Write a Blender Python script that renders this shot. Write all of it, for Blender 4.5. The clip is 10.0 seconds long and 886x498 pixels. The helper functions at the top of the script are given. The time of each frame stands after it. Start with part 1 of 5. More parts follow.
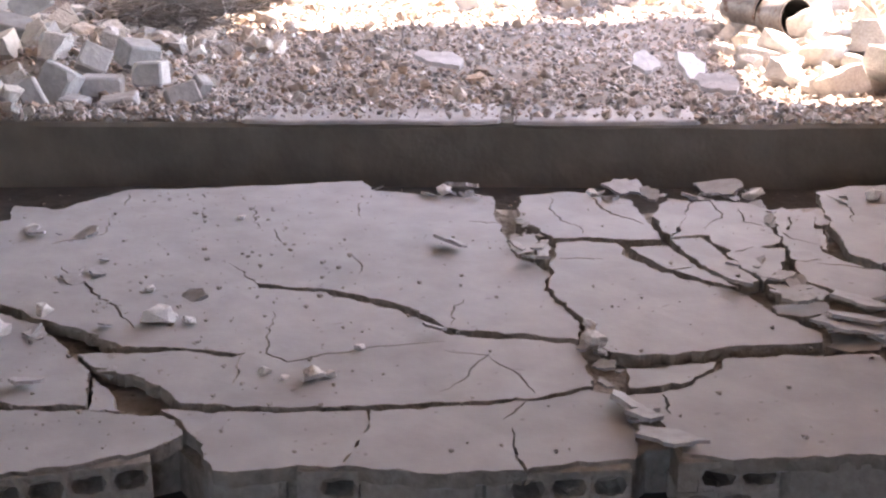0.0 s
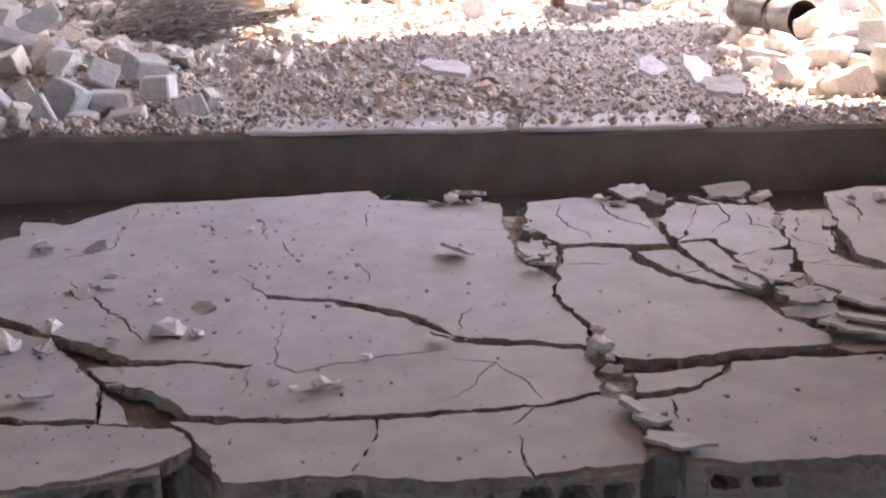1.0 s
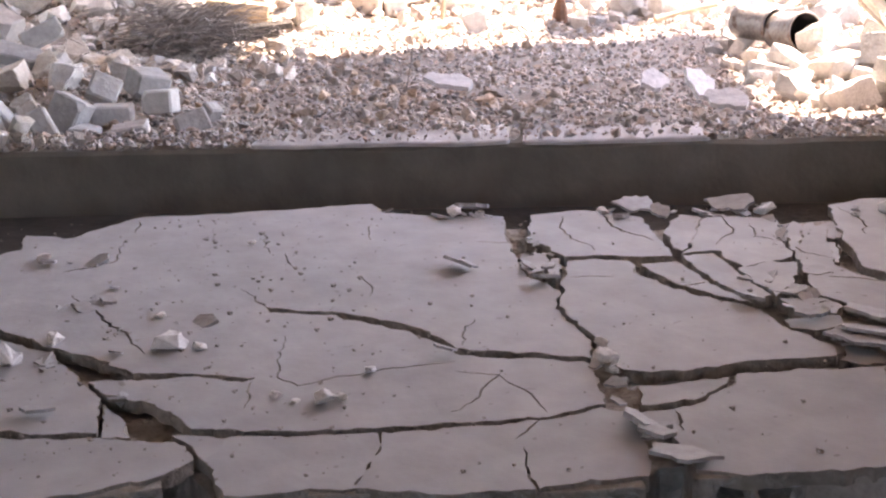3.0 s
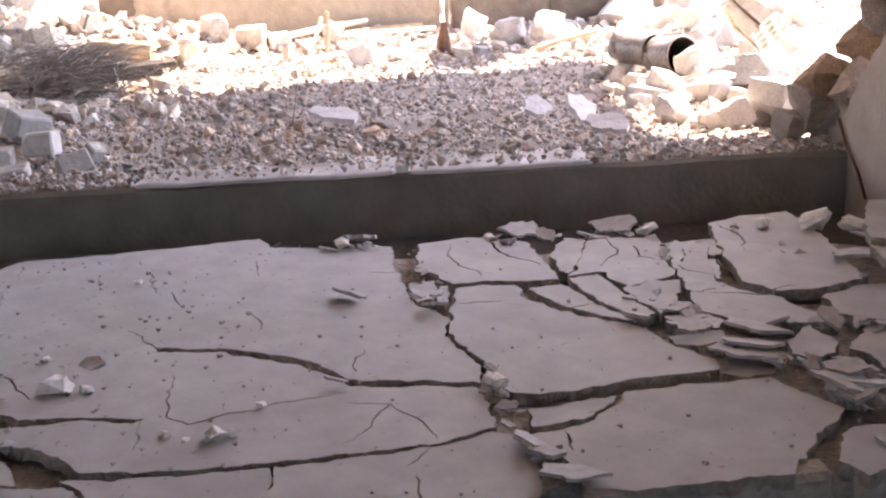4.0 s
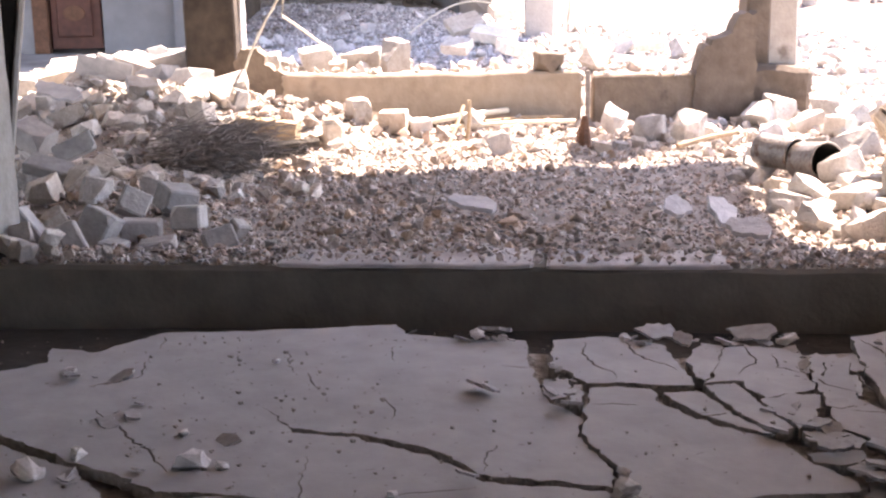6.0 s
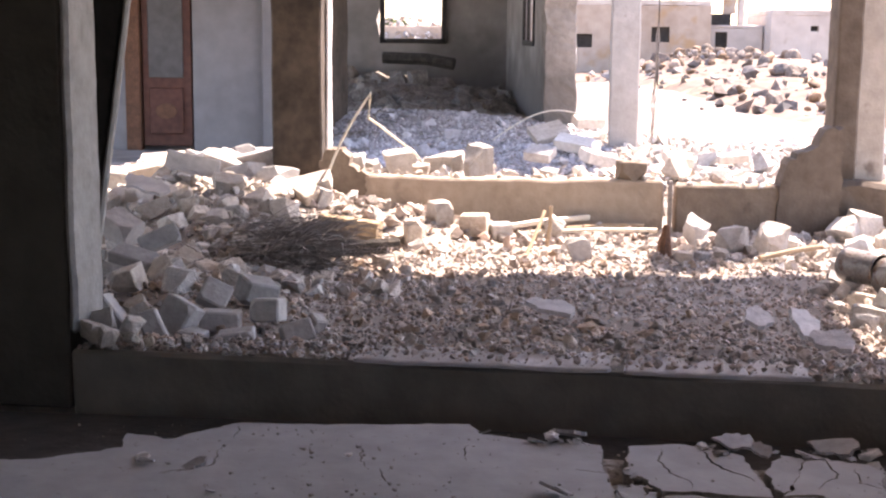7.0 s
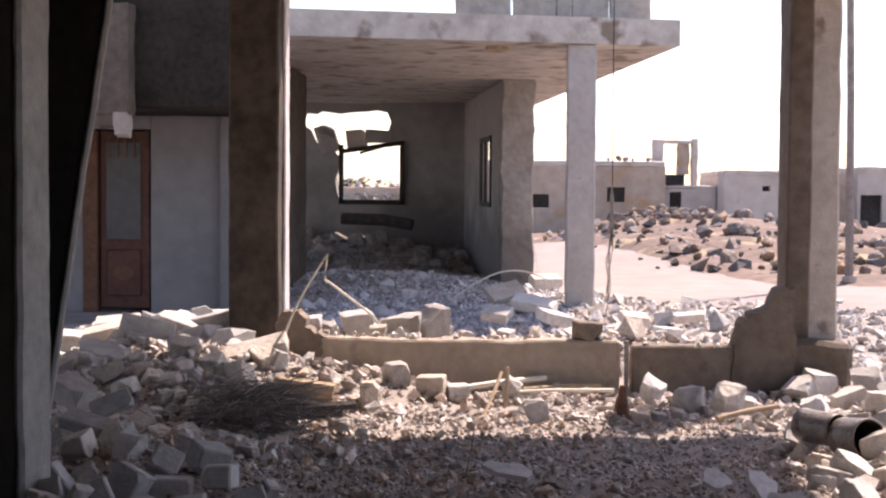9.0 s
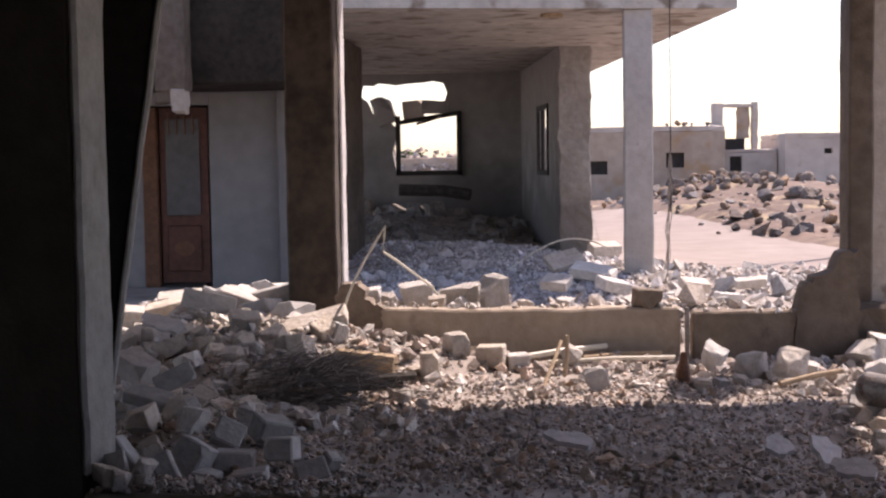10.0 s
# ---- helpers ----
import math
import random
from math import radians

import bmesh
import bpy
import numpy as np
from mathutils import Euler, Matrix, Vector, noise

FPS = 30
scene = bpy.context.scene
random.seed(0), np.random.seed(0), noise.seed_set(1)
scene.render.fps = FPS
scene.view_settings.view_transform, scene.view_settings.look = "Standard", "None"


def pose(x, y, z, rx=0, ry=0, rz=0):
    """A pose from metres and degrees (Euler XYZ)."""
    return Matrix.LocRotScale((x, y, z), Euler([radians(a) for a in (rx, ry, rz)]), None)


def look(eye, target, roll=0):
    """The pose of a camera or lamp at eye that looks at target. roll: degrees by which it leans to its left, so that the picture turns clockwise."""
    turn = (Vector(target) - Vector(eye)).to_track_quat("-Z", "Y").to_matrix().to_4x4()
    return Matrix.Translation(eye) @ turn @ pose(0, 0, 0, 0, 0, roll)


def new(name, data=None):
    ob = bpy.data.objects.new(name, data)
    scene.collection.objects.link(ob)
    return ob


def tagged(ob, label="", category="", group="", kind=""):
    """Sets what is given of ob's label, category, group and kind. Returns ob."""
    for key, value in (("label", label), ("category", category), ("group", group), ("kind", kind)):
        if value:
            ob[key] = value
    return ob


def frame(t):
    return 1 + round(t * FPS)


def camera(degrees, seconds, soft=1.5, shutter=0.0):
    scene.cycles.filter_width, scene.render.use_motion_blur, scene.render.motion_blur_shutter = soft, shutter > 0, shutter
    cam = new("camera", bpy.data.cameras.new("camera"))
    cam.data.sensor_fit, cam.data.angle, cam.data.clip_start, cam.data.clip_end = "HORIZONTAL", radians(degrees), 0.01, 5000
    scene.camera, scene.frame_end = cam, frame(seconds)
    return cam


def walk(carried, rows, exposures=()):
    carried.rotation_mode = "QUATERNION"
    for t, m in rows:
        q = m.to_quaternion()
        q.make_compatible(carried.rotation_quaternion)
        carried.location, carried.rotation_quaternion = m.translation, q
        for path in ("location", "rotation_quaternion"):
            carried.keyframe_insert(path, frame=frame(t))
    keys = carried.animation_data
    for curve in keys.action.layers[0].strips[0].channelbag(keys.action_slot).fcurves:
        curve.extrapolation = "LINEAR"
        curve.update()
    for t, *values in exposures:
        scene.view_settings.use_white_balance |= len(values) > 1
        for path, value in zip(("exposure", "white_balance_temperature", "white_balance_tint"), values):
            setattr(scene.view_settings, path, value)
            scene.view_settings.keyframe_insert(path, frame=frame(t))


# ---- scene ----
cam = camera(36.18, 10.0, soft=2.3)
PATH = [
    (0, pose(-0.022, 0.015, 1.538, 70.33, 0.60, -0.15)),
    (0.5, pose(-0.001, 0.015, 1.537, 70.52, 1.54, -0.33)),
    (1, pose(0.000, 0.009, 1.539, 70.69, 1.82, 0.07)),
    (1.5, pose(0.001, 0.005, 1.542, 70.89, 1.77, 0.24)),
    (2, pose(0.000, 0.007, 1.540, 70.91, 1.92, 0.18)),
    (3.5, pose(-0.003, 0.024, 1.523, 71.90, 1.97, 0.08)),
    (4, pose(0.027, 0.001, 1.525, 72.49, 2.78, -4.69)),
    (4.5, pose(0.039, -0.011, 1.531, 72.91, 3.13, -5.66)),
    (5, pose(0.046, -0.018, 1.538, 73.51, 3.23, -6.52)),
    (5.5, pose(0.017, -0.016, 1.549, 74.24, 2.17, -4.16)),
    (6, pose(-0.021, -0.003, 1.563, 76.20, 0.84, 1.25)),
    (6.2, pose(-0.034, 0.006, 1.565, 77.02, 0.24, 2.82)),
    (7.3, pose(-0.020, -0.006, 1.522, 82.07, -0.65, 5.00)),
    (7.5, pose(-0.019, -0.005, 1.532, 82.85, -0.93, 4.91)),
    (8, pose(-0.013, -0.005, 1.540, 84.97, -0.73, 4.20)),
    (8.5, pose(-0.006, -0.000, 1.550, 86.06, -0.45, 4.03)),
    (9, pose(-0.000, -0.000, 1.550, 87.47, -0.40, 3.16)),
    (9.5, pose(0.013, -0.000, 1.556, 87.21, 0.23, 2.30)),
    (10, pose(0.014, 0.008, 1.551, 86.21, 0.86, 5.61)),
]
walk(cam, PATH, [(t, e, k, 26) for t, e, k in ((0, 3.67, 7560), (1, 3.54, 7560), (2, 3.54, 7560), (3.5, 3.52, 7560), (5.0, 3.20, 7500), (6.0, 2.80, 7450), (6.4, 2.55, 7400), (7.5, 2.02, 7200), (8.5, 1.31, 7080), (9.0, 1.10, 7030), (10, 0.79, 7000))])

# ---- light ----
SUN = Vector((1.45, 1.95, 3.1)).normalized()
world = bpy.data.worlds.new("sky")
scene.world = world
world.use_nodes = True
wn = world.node_tree
sky = wn.nodes.new("ShaderNodeTexSky")
sky.sky_type, sky.sun_disc = "NISHITA", False
sky.sun_elevation = math.asin(SUN.z)
sky.sun_rotation = math.atan2(SUN.x, SUN.y)
sky.dust_density, sky.air_density = 0.9, 1.0
wn.links.new(sky.outputs[0], wn.nodes["Background"].inputs[0])
wn.nodes["Background"].inputs[1].default_value = 0.15
sun = new("sun", bpy.data.lights.new("sun", "SUN"))
sun.data.energy, sun.data.angle, sun.data.color = 5.0, radians(0.6), (1.0, 0.93, 0.83)
sun.matrix_world = look(SUN * 50, (0, 0, 0))


# ---- materials ----
def material(name, dark, light, scale=3.0, rough=0.9, bump=0.3, grain=60.0, vary="", spread=0.0, stain=None, stain_at=0.62, metal=0.0, gloss=0.3):
    """Two-scale mottled surface. vary: 'object' or 'island' shifts the brightness from piece to piece by spread."""
    m = bpy.data.materials.new(name)
    m.use_nodes = True
    n, l = m.node_tree.nodes, m.node_tree.links
    b = n["Principled BSDF"]
    b.inputs["Roughness"].default_value, b.inputs["Metallic"].default_value = rough, metal
    b.inputs["Specular IOR Level"].default_value = gloss
    co = n.new("ShaderNodeTexCoord")
    big, fine, mid = (n.new("ShaderNodeTexNoise") for _ in range(3))
    big.inputs["Scale"].default_value, big.inputs["Detail"].default_value = scale, 6
    mid.inputs["Scale"].default_value, mid.inputs["Detail"].default_value = scale * 5.3, 4
    fine.inputs["Scale"].default_value, fine.inputs["Detail"].default_value = grain, 3
    where = co.outputs["Object"]
    if vary == "object":
        info, add = n.new("ShaderNodeObjectInfo"), n.new("ShaderNodeVectorMath")
        add.operation = "MULTIPLY_ADD"
        l.new(info.outputs["Random"], add.inputs[0])
        add.inputs[1].default_value = (40, 30, 20)
        l.new(co.outputs["Object"], add.inputs[2])
        where = add.outputs[0]
    for t in (big, fine, mid):
        l.new(where, t.inputs["Vector"])
    mix = n.new("ShaderNodeMath")
    mix.operation = "MULTIPLY_ADD"
    l.new(mid.outputs[0], mix.inputs[0])
    mix.inputs[1].default_value = 0.5
    half = n.new("ShaderNodeMath")
    half.operation = "MULTIPLY"
    half.inputs[1].default_value = 0.5
    l.new(big.outputs[0], half.inputs[0])
    l.new(half.outputs[0], mix.inputs[2])
    ramp = n.new("ShaderNodeValToRGB")
    ramp.color_ramp.elements[0].position, ramp.color_ramp.elements[1].position = 0.36, 0.64
    ramp.color_ramp.elements[0].color, ramp.color_ramp.elements[1].color = (*dark, 1), (*light, 1)
    l.new(mix.outputs[0], ramp.inputs[0])
    colour = ramp.outputs[0]
    if stain:
        spot, sr, sm = n.new("ShaderNodeTexNoise"), n.new("ShaderNodeValToRGB"), n.new("ShaderNodeMixRGB")
        spot.inputs["Scale"].default_value, spot.inputs["Detail"].default_value = scale * 2.1, 8
        l.new(where, spot.inputs["Vector"])
        sr.color_ramp.elements[0].position, sr.color_ramp.elements[1].position = stain_at, stain_at + 0.1
        l.new(spot.outputs[0], sr.inputs[0])
        l.new(sr.outputs[0], sm.inputs[0])
        l.new(colour, sm.inputs[1])
        sm.inputs[2].default_value = (*stain, 1)
        colour = sm.outputs[0]
    if spread:
        hsv, rng = n.new("ShaderNodeHueSaturation"), n.new("ShaderNodeMapRange")
        src = n.new("ShaderNodeObjectInfo").outputs["Random"] if vary == "object" else n.new("ShaderNodeNewGeometry").outputs["Random Per Island"]
        rng.inputs["To Min"].default_value, rng.inputs["To Max"].default_value = 1 - spread, 1 + spread
        l.new(src, rng.inputs[0])
        l.new(rng.outputs[0], hsv.inputs["Value"])
        sat, wrap = n.new("ShaderNodeMapRange"), n.new("ShaderNodeMath")
        wrap.operation = "FRACT"
        times = n.new("ShaderNodeMath")
        times.operation = "MULTIPLY"
        times.inputs[1].default_value = 7.31
        l.new(src, times.inputs[0])
        l.new(times.outputs[0], wrap.inputs[0])
        l.new(wrap.outputs[0], sat.inputs[0])
        sat.inputs["To Min"].default_value, sat.inputs["To Max"].default_value = 0.5, 1.7
        l.new(sat.outputs[0], hsv.inputs["Saturation"])
        l.new(colour, hsv.inputs["Color"])
        colour = hsv.outputs[0]
    l.new(colour, b.inputs["Base Color"])
    bp = n.new("ShaderNodeBump")
    bp.inputs["Strength"].default_value, bp.inputs["Distance"].default_value = bump, 0.02
    tall = n.new("ShaderNodeMath")
    l.new(fine.outputs[0], tall.inputs[0])
    l.new(mid.outputs[0], tall.inputs[1])
    l.new(tall.outputs[0], bp.inputs["Height"])
    l.new(bp.outputs[0], b.inputs["Normal"])
    return m


def cracked(m):
    """Adds small dark pits to a plaster."""
    n, l = m.node_tree.nodes, m.node_tree.links
    b = n["Principled BSDF"]
    old = b.inputs["Base Color"].links[0].from_socket
    geo = n.new("ShaderNodeNewGeometry")
    warp, add = n.new("ShaderNodeTexNoise"), n.new("ShaderNodeMixRGB")
    warp.inputs["Scale"].default_value, warp.inputs["Detail"].default_value = 5.0, 5
    add.blend_type, add.inputs[0].default_value = "LINEAR_LIGHT", 0.11
    l.new(geo.outputs["Position"], warp.inputs["Vector"])
    l.new(geo.outputs["Position"], add.inputs[1])
    l.new(warp.outputs["Color"], add.inputs[2])
    pit, pr = n.new("ShaderNodeTexVoronoi"), n.new("ShaderNodeMapRange")
    pit.inputs["Scale"].default_value = 13
    l.new(add.outputs[0], pit.inputs["Vector"])
    pr.inputs["From Min"].default_value, pr.inputs["From Max"].default_value = 0.06, 0.11
    pr.inputs["To Min"].default_value, pr.inputs["To Max"].default_value = 0.5, 0
    l.new(pit.outputs["Distance"], pr.inputs[0])
    mix = n.new("ShaderNodeMixRGB")
    l.new(pr.outputs[0], mix.inputs[0])
    l.new(old, mix.inputs[1])
    mix.inputs[2].default_value = (0.17, 0.15, 0.145, 1)
    l.new(mix.outputs[0], b.inputs["Base Color"])
    return m


def darkened_low(m):
    """Mixes in ragged dark patches, denser towards the floor."""
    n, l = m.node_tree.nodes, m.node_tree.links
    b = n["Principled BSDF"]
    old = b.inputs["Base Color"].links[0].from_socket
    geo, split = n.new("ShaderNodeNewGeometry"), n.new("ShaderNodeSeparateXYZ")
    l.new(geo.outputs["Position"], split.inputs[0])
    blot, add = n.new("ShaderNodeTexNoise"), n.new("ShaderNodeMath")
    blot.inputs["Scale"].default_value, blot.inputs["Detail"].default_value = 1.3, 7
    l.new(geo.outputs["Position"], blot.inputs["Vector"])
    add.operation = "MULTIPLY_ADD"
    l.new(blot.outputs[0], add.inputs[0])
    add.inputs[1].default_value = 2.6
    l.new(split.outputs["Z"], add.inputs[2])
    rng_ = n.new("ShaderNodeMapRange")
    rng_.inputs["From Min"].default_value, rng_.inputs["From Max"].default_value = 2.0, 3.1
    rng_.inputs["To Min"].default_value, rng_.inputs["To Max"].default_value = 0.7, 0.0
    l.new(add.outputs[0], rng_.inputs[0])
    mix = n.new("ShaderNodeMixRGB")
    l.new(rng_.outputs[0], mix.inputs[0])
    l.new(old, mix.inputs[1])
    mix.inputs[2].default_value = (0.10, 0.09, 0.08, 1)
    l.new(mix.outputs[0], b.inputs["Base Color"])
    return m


TORNWALL = material("torn brown masonry", (0.24, 0.18, 0.145), (0.40, 0.315, 0.26), 6, 0.95, 0.7, 40, vary="object", spread=0.2)
BROWN = material("brown stones", (0.30, 0.24, 0.20), (0.47, 0.405, 0.355), 5, 0.95, 0.6, 40, vary="island", spread=0.35)
NEARBLACK = material("near-black surface", (0.012, 0.011, 0.010), (0.032, 0.028, 0.025), 2, 0.95, 0.2, 25)
PALESTONE = material("pale broken stone", (0.42, 0.38, 0.345), (0.62, 0.575, 0.535), 5, 0.95, 0.6, 40, vary="island", spread=0.3)
FLOORDARK = material("shade-dark cement floor", (0.05, 0.045, 0.04), (0.085, 0.077, 0.068), 1.5, 0.95, 0.3, 30)
SHADEBEAM = material("shade-dark beam", (0.020, 0.016, 0.012), (0.045, 0.036, 0.028), 2.5, 0.95, 0.3, 25)
WHITELUMP = material("white plaster lump", (0.58, 0.55, 0.53), (0.76, 0.73, 0.71), 7, 0.9, 0.4, 50)
GREYSTONE = material("grey dusty rubble", (0.42, 0.405, 0.415), (0.58, 0.56, 0.57), 4, 0.95, 0.6, 40, vary="island", spread=0.35)
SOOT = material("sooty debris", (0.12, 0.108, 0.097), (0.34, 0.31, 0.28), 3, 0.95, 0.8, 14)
PLASTER = cracked(material("grey plaster", (0.312, 0.298, 0.292), (0.405, 0.388, 0.381), 1.6, 0.85, 0.07, 30, stain=(0.37, 0.34, 0.33), stain_at=0.66))
CORE = material("broken mortar", (0.20, 0.175, 0.15), (0.34, 0.305, 0.27), 6, 0.95, 0.6, 50)
BLOCKEND = material("rough block mortar", (0.28, 0.25, 0.22), (0.40, 0.36, 0.32), 9, 0.95, 0.5, 60)
SCREED = material("shade-dark sill cement", (0.14, 0.128, 0.108), (0.205, 0.188, 0.161), 1.4, 0.9, 0.15, 40)
SHELL = material("shade-dark inner wall", (0.05, 0.045, 0.037), (0.08, 0.072, 0.061), 1.2, 0.95, 0.2, 30)
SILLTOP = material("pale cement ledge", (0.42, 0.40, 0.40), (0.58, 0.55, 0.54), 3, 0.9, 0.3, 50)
REVEAL = material("whitewashed reveal", (0.20, 0.192, 0.185), (0.31, 0.30, 0.29), 2.5, 0.85, 0.25, 40, stain=(0.3, 0.28, 0.27))
PINK = material("pinkish plaster", (0.31, 0.25, 0.222), (0.40, 0.328, 0.294), 1.8, 0.9, 0.15, 40)
DIRT = material("dusty ground", (0.20, 0.17, 0.15), (0.34, 0.30, 0.27), 1.1, 0.95, 0.5, 40)
ROAD = material("dusty road", (0.24, 0.195, 0.175), (0.31, 0.26, 0.235), 0.4, 0.95, 0.3, 20)
STONE = material("rubble stone", (0.31, 0.26, 0.235), (0.50, 0.44, 0.40), 5, 0.95, 0.6, 40, vary="island", spread=0.45)
ROCK = material("broken stone", (0.40, 0.36, 0.32), (0.58, 0.54, 0.50), 4, 0.95, 0.6, 35, vary="object", spread=0.28)
BLOCK = material("concrete block", (0.32, 0.305, 0.295), (0.47, 0.45, 0.435), 4, 0.95, 0.25, 45, vary="object", spread=0.15)
BASALT = material("dark boulder", (0.15, 0.115, 0.092), (0.34, 0.27, 0.22), 2, 0.9, 0.6, 12, vary="object", spread=0.35)
POSTPALE = material("pale post concrete", (0.37, 0.34, 0.31), (0.47, 0.435, 0.405), 2.5, 0.9, 0.25, 40, stain=(0.30, 0.26, 0.225), stain_at=0.68)
CONCRETE = material("weathered concrete", (0.34, 0.30, 0.26), (0.47, 0.42, 0.37), 2.2, 0.9, 0.3, 40, stain=(0.22, 0.18, 0.15))
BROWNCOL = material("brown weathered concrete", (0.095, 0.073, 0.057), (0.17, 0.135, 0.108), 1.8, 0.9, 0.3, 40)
DARKCOL = material("dark brown concrete", (0.035, 0.028, 0.023), (0.10, 0.078, 0.062), 1.8, 0.9, 0.3, 40)
TANDARK = material("dark tan render", (0.14, 0.108, 0.083), (0.22, 0.175, 0.138), 2.2, 0.9, 0.3, 40, stain=(0.10, 0.08, 0.062), stain_at=0.6)
TAN = material("tan rendered wall", (0.29, 0.235, 0.185), (0.40, 0.33, 0.265), 2.2, 0.9, 0.25, 40, stain=(0.28, 0.23, 0.19), stain_at=0.64)
ROOM = darkened_low(material("grey room plaster", (0.27, 0.255, 0.245), (0.36, 0.34, 0.325), 0.9, 0.9, 0.2, 30))
INNER = material("pale bounce plaster", (0.62, 0.60, 0.57), (0.74, 0.72, 0.69), 0.9, 0.9, 0.15, 30)
PIER = darkened_low(material("pier concrete, darker low down", (0.26, 0.24, 0.225), (0.38, 0.355, 0.335), 2.4, 0.9, 0.4, 30, stain=(0.36, 0.34, 0.32), stain_at=0.60))
SOFFIT = material("peeling ceiling", (0.34, 0.305, 0.27), (0.54, 0.50, 0.45), 1.3, 0.9, 0.4, 20, stain=(0.22, 0.175, 0.14), stain_at=0.55)
SHADEWHITE = material("white house wall greyed for shade", (0.20, 0.193, 0.196), (0.26, 0.252, 0.255), 1.0, 0.9, 0.1, 30)
DOORRED = material("red-brown door", (0.07, 0.027, 0.019), (0.125, 0.05, 0.036), 2.5, 0.55, 0.1, 50)
DOORGREY = material("dull door glass", (0.06, 0.058, 0.06), (0.095, 0.092, 0.095), 2, 0.35, 0.05, 30)
BLACK = material("blackened metal", (0.018, 0.016, 0.015), (0.04, 0.035, 0.03), 8, 0.6, 0.2, 60)
RUST = material("rusty metal", (0.10, 0.05, 0.03), (0.20, 0.10, 0.06), 14, 0.8, 0.4, 80)
PALE = material("pale plastic pipe", (0.62, 0.57, 0.47), (0.74, 0.69, 0.58), 6, 0.5, 0.05, 60)
WOOD = material("dry timber", (0.30, 0.22, 0.14), (0.45, 0.34, 0.23), 7, 0.85, 0.3, 70)
CHAR = material("charred timber", (0.03, 0.026, 0.022), (0.08, 0.07, 0.06), 9, 0.9, 0.5, 60)
TWIG = material("dry brushwood", (0.17, 0.145, 0.13), (0.30, 0.26, 0.235), 9, 0.9, 0.2, 60)
TIN = material("scorched tin", (0.15, 0.132, 0.12), (0.28, 0.25, 0.23), 9, 0.45, 0.15, 40, metal=0.4, stain=(0.12, 0.07, 0.05), stain_at=0.56)
FARWALL = material("far house render", (0.35, 0.265, 0.205), (0.49, 0.395, 0.32), 0.5, 0.9, 0.2, 10, stain=(0.40, 0.26, 0.15), stain_at=0.58)
FARPALE = material("far pale render", (0.44, 0.375, 0.33), (0.58, 0.51, 0.455), 0.5, 0.9, 0.2, 10, stain=(0.38, 0.30, 0.23), stain_at=0.62)
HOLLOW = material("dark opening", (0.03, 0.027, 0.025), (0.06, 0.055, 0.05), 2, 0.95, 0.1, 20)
LEAF = material("dusty leaves", (0.05, 0.07, 0.03), (0.10, 0.12, 0.06), 3, 0.8, 0.1, 30, vary="island", spread=0.4)


# ---- building blocks ----
def mesh_of(name, bm, mat, smooth=False):
    me = bpy.data.meshes.new(name)
    bmesh.ops.recalc_face_normals(bm, faces=bm.faces)
    bm.to_mesh(me)
    bm.free()
    for m in (mat if isinstance(mat, (list, tuple)) else [mat]):
        me.materials.append(m)
    if smooth:
        me.shade_smooth()
    return me


def part(name, bm, mat, parent=None, label="", m=None, smooth=False):
    ob = new(name, bm if isinstance(bm, bpy.types.Mesh) else mesh_of(name, bm, mat, smooth))
    ob.parent = parent
    if m is not None:
        ob.matrix_basis = m
    return tagged(ob, label)


def thing(name, bm, mat, label, category, m=None, group="", kind="", smooth=False):
    return tagged(part(name, bm, mat, None, "", m, smooth), label, category, group, kind)


def empty(name, label, category, m=None, group="", kind=""):
    ob = new(name)
    if m is not None:
        ob.matrix_basis = m
    return tagged(ob, label, category, group, kind)


def box(bm, x0, x1, y0, y1, z0, z1, bevel=0.0, m=None):
    made = bmesh.ops.create_cube(bm, size=1)["verts"]
    for v in made:
        v.co = Vector(((x0 + x1) / 2 + v.co.x * (x1 - x0), (y0 + y1) / 2 + v.co.y * (y1 - y0), (z0 + z1) / 2 + v.co.z * (z1 - z0)))
    if bevel:
        edges = {e for v in made for e in v.link_edges}
        made = bmesh.ops.bevel(bm, geom=list(edges), offset=bevel, segments=1, affect="EDGES")["verts"]
        made = list({v for v in made})
    if m is not None:
        bmesh.ops.transform(bm, matrix=m, verts=made)
    return bm


def cube(x0, x1, y0, y1, z0, z1, bevel=0.01):
    return box(bmesh.new(), x0, x1, y0, y1, z0, z1, bevel)


def worn(x0, x1, y0, y1, z0, z1, step=0.12, amount=0.02, seed=0.0, bevel=0.015):
    """A box cut into a grid whose surface is chipped and uneven."""
    bm = cube(x0, x1, y0, y1, z0, z1, bevel)
    for axis, a, b in ((0, x0, x1), (1, y0, y1), (2, z0, z1)):
        k = min(40, max(1, int((b - a) / step)))
        for i in range(1, k):
            co, no = [0, 0, 0], [0, 0, 0]
            co[axis], no[axis] = a + (b - a) * i / k, 1
            bmesh.ops.bisect_plane(bm, geom=bm.verts[:] + bm.edges[:] + bm.faces[:], plane_co=co, plane_no=no)
    for v in bm.verts:
        d = noise.noise_vector(v.co * 3.1 + Vector((seed, seed * 2, 0))) + noise.noise_vector(v.co * 9 + Vector((0, seed, 5))) * 0.6
        v.co += d * amount
    return bm


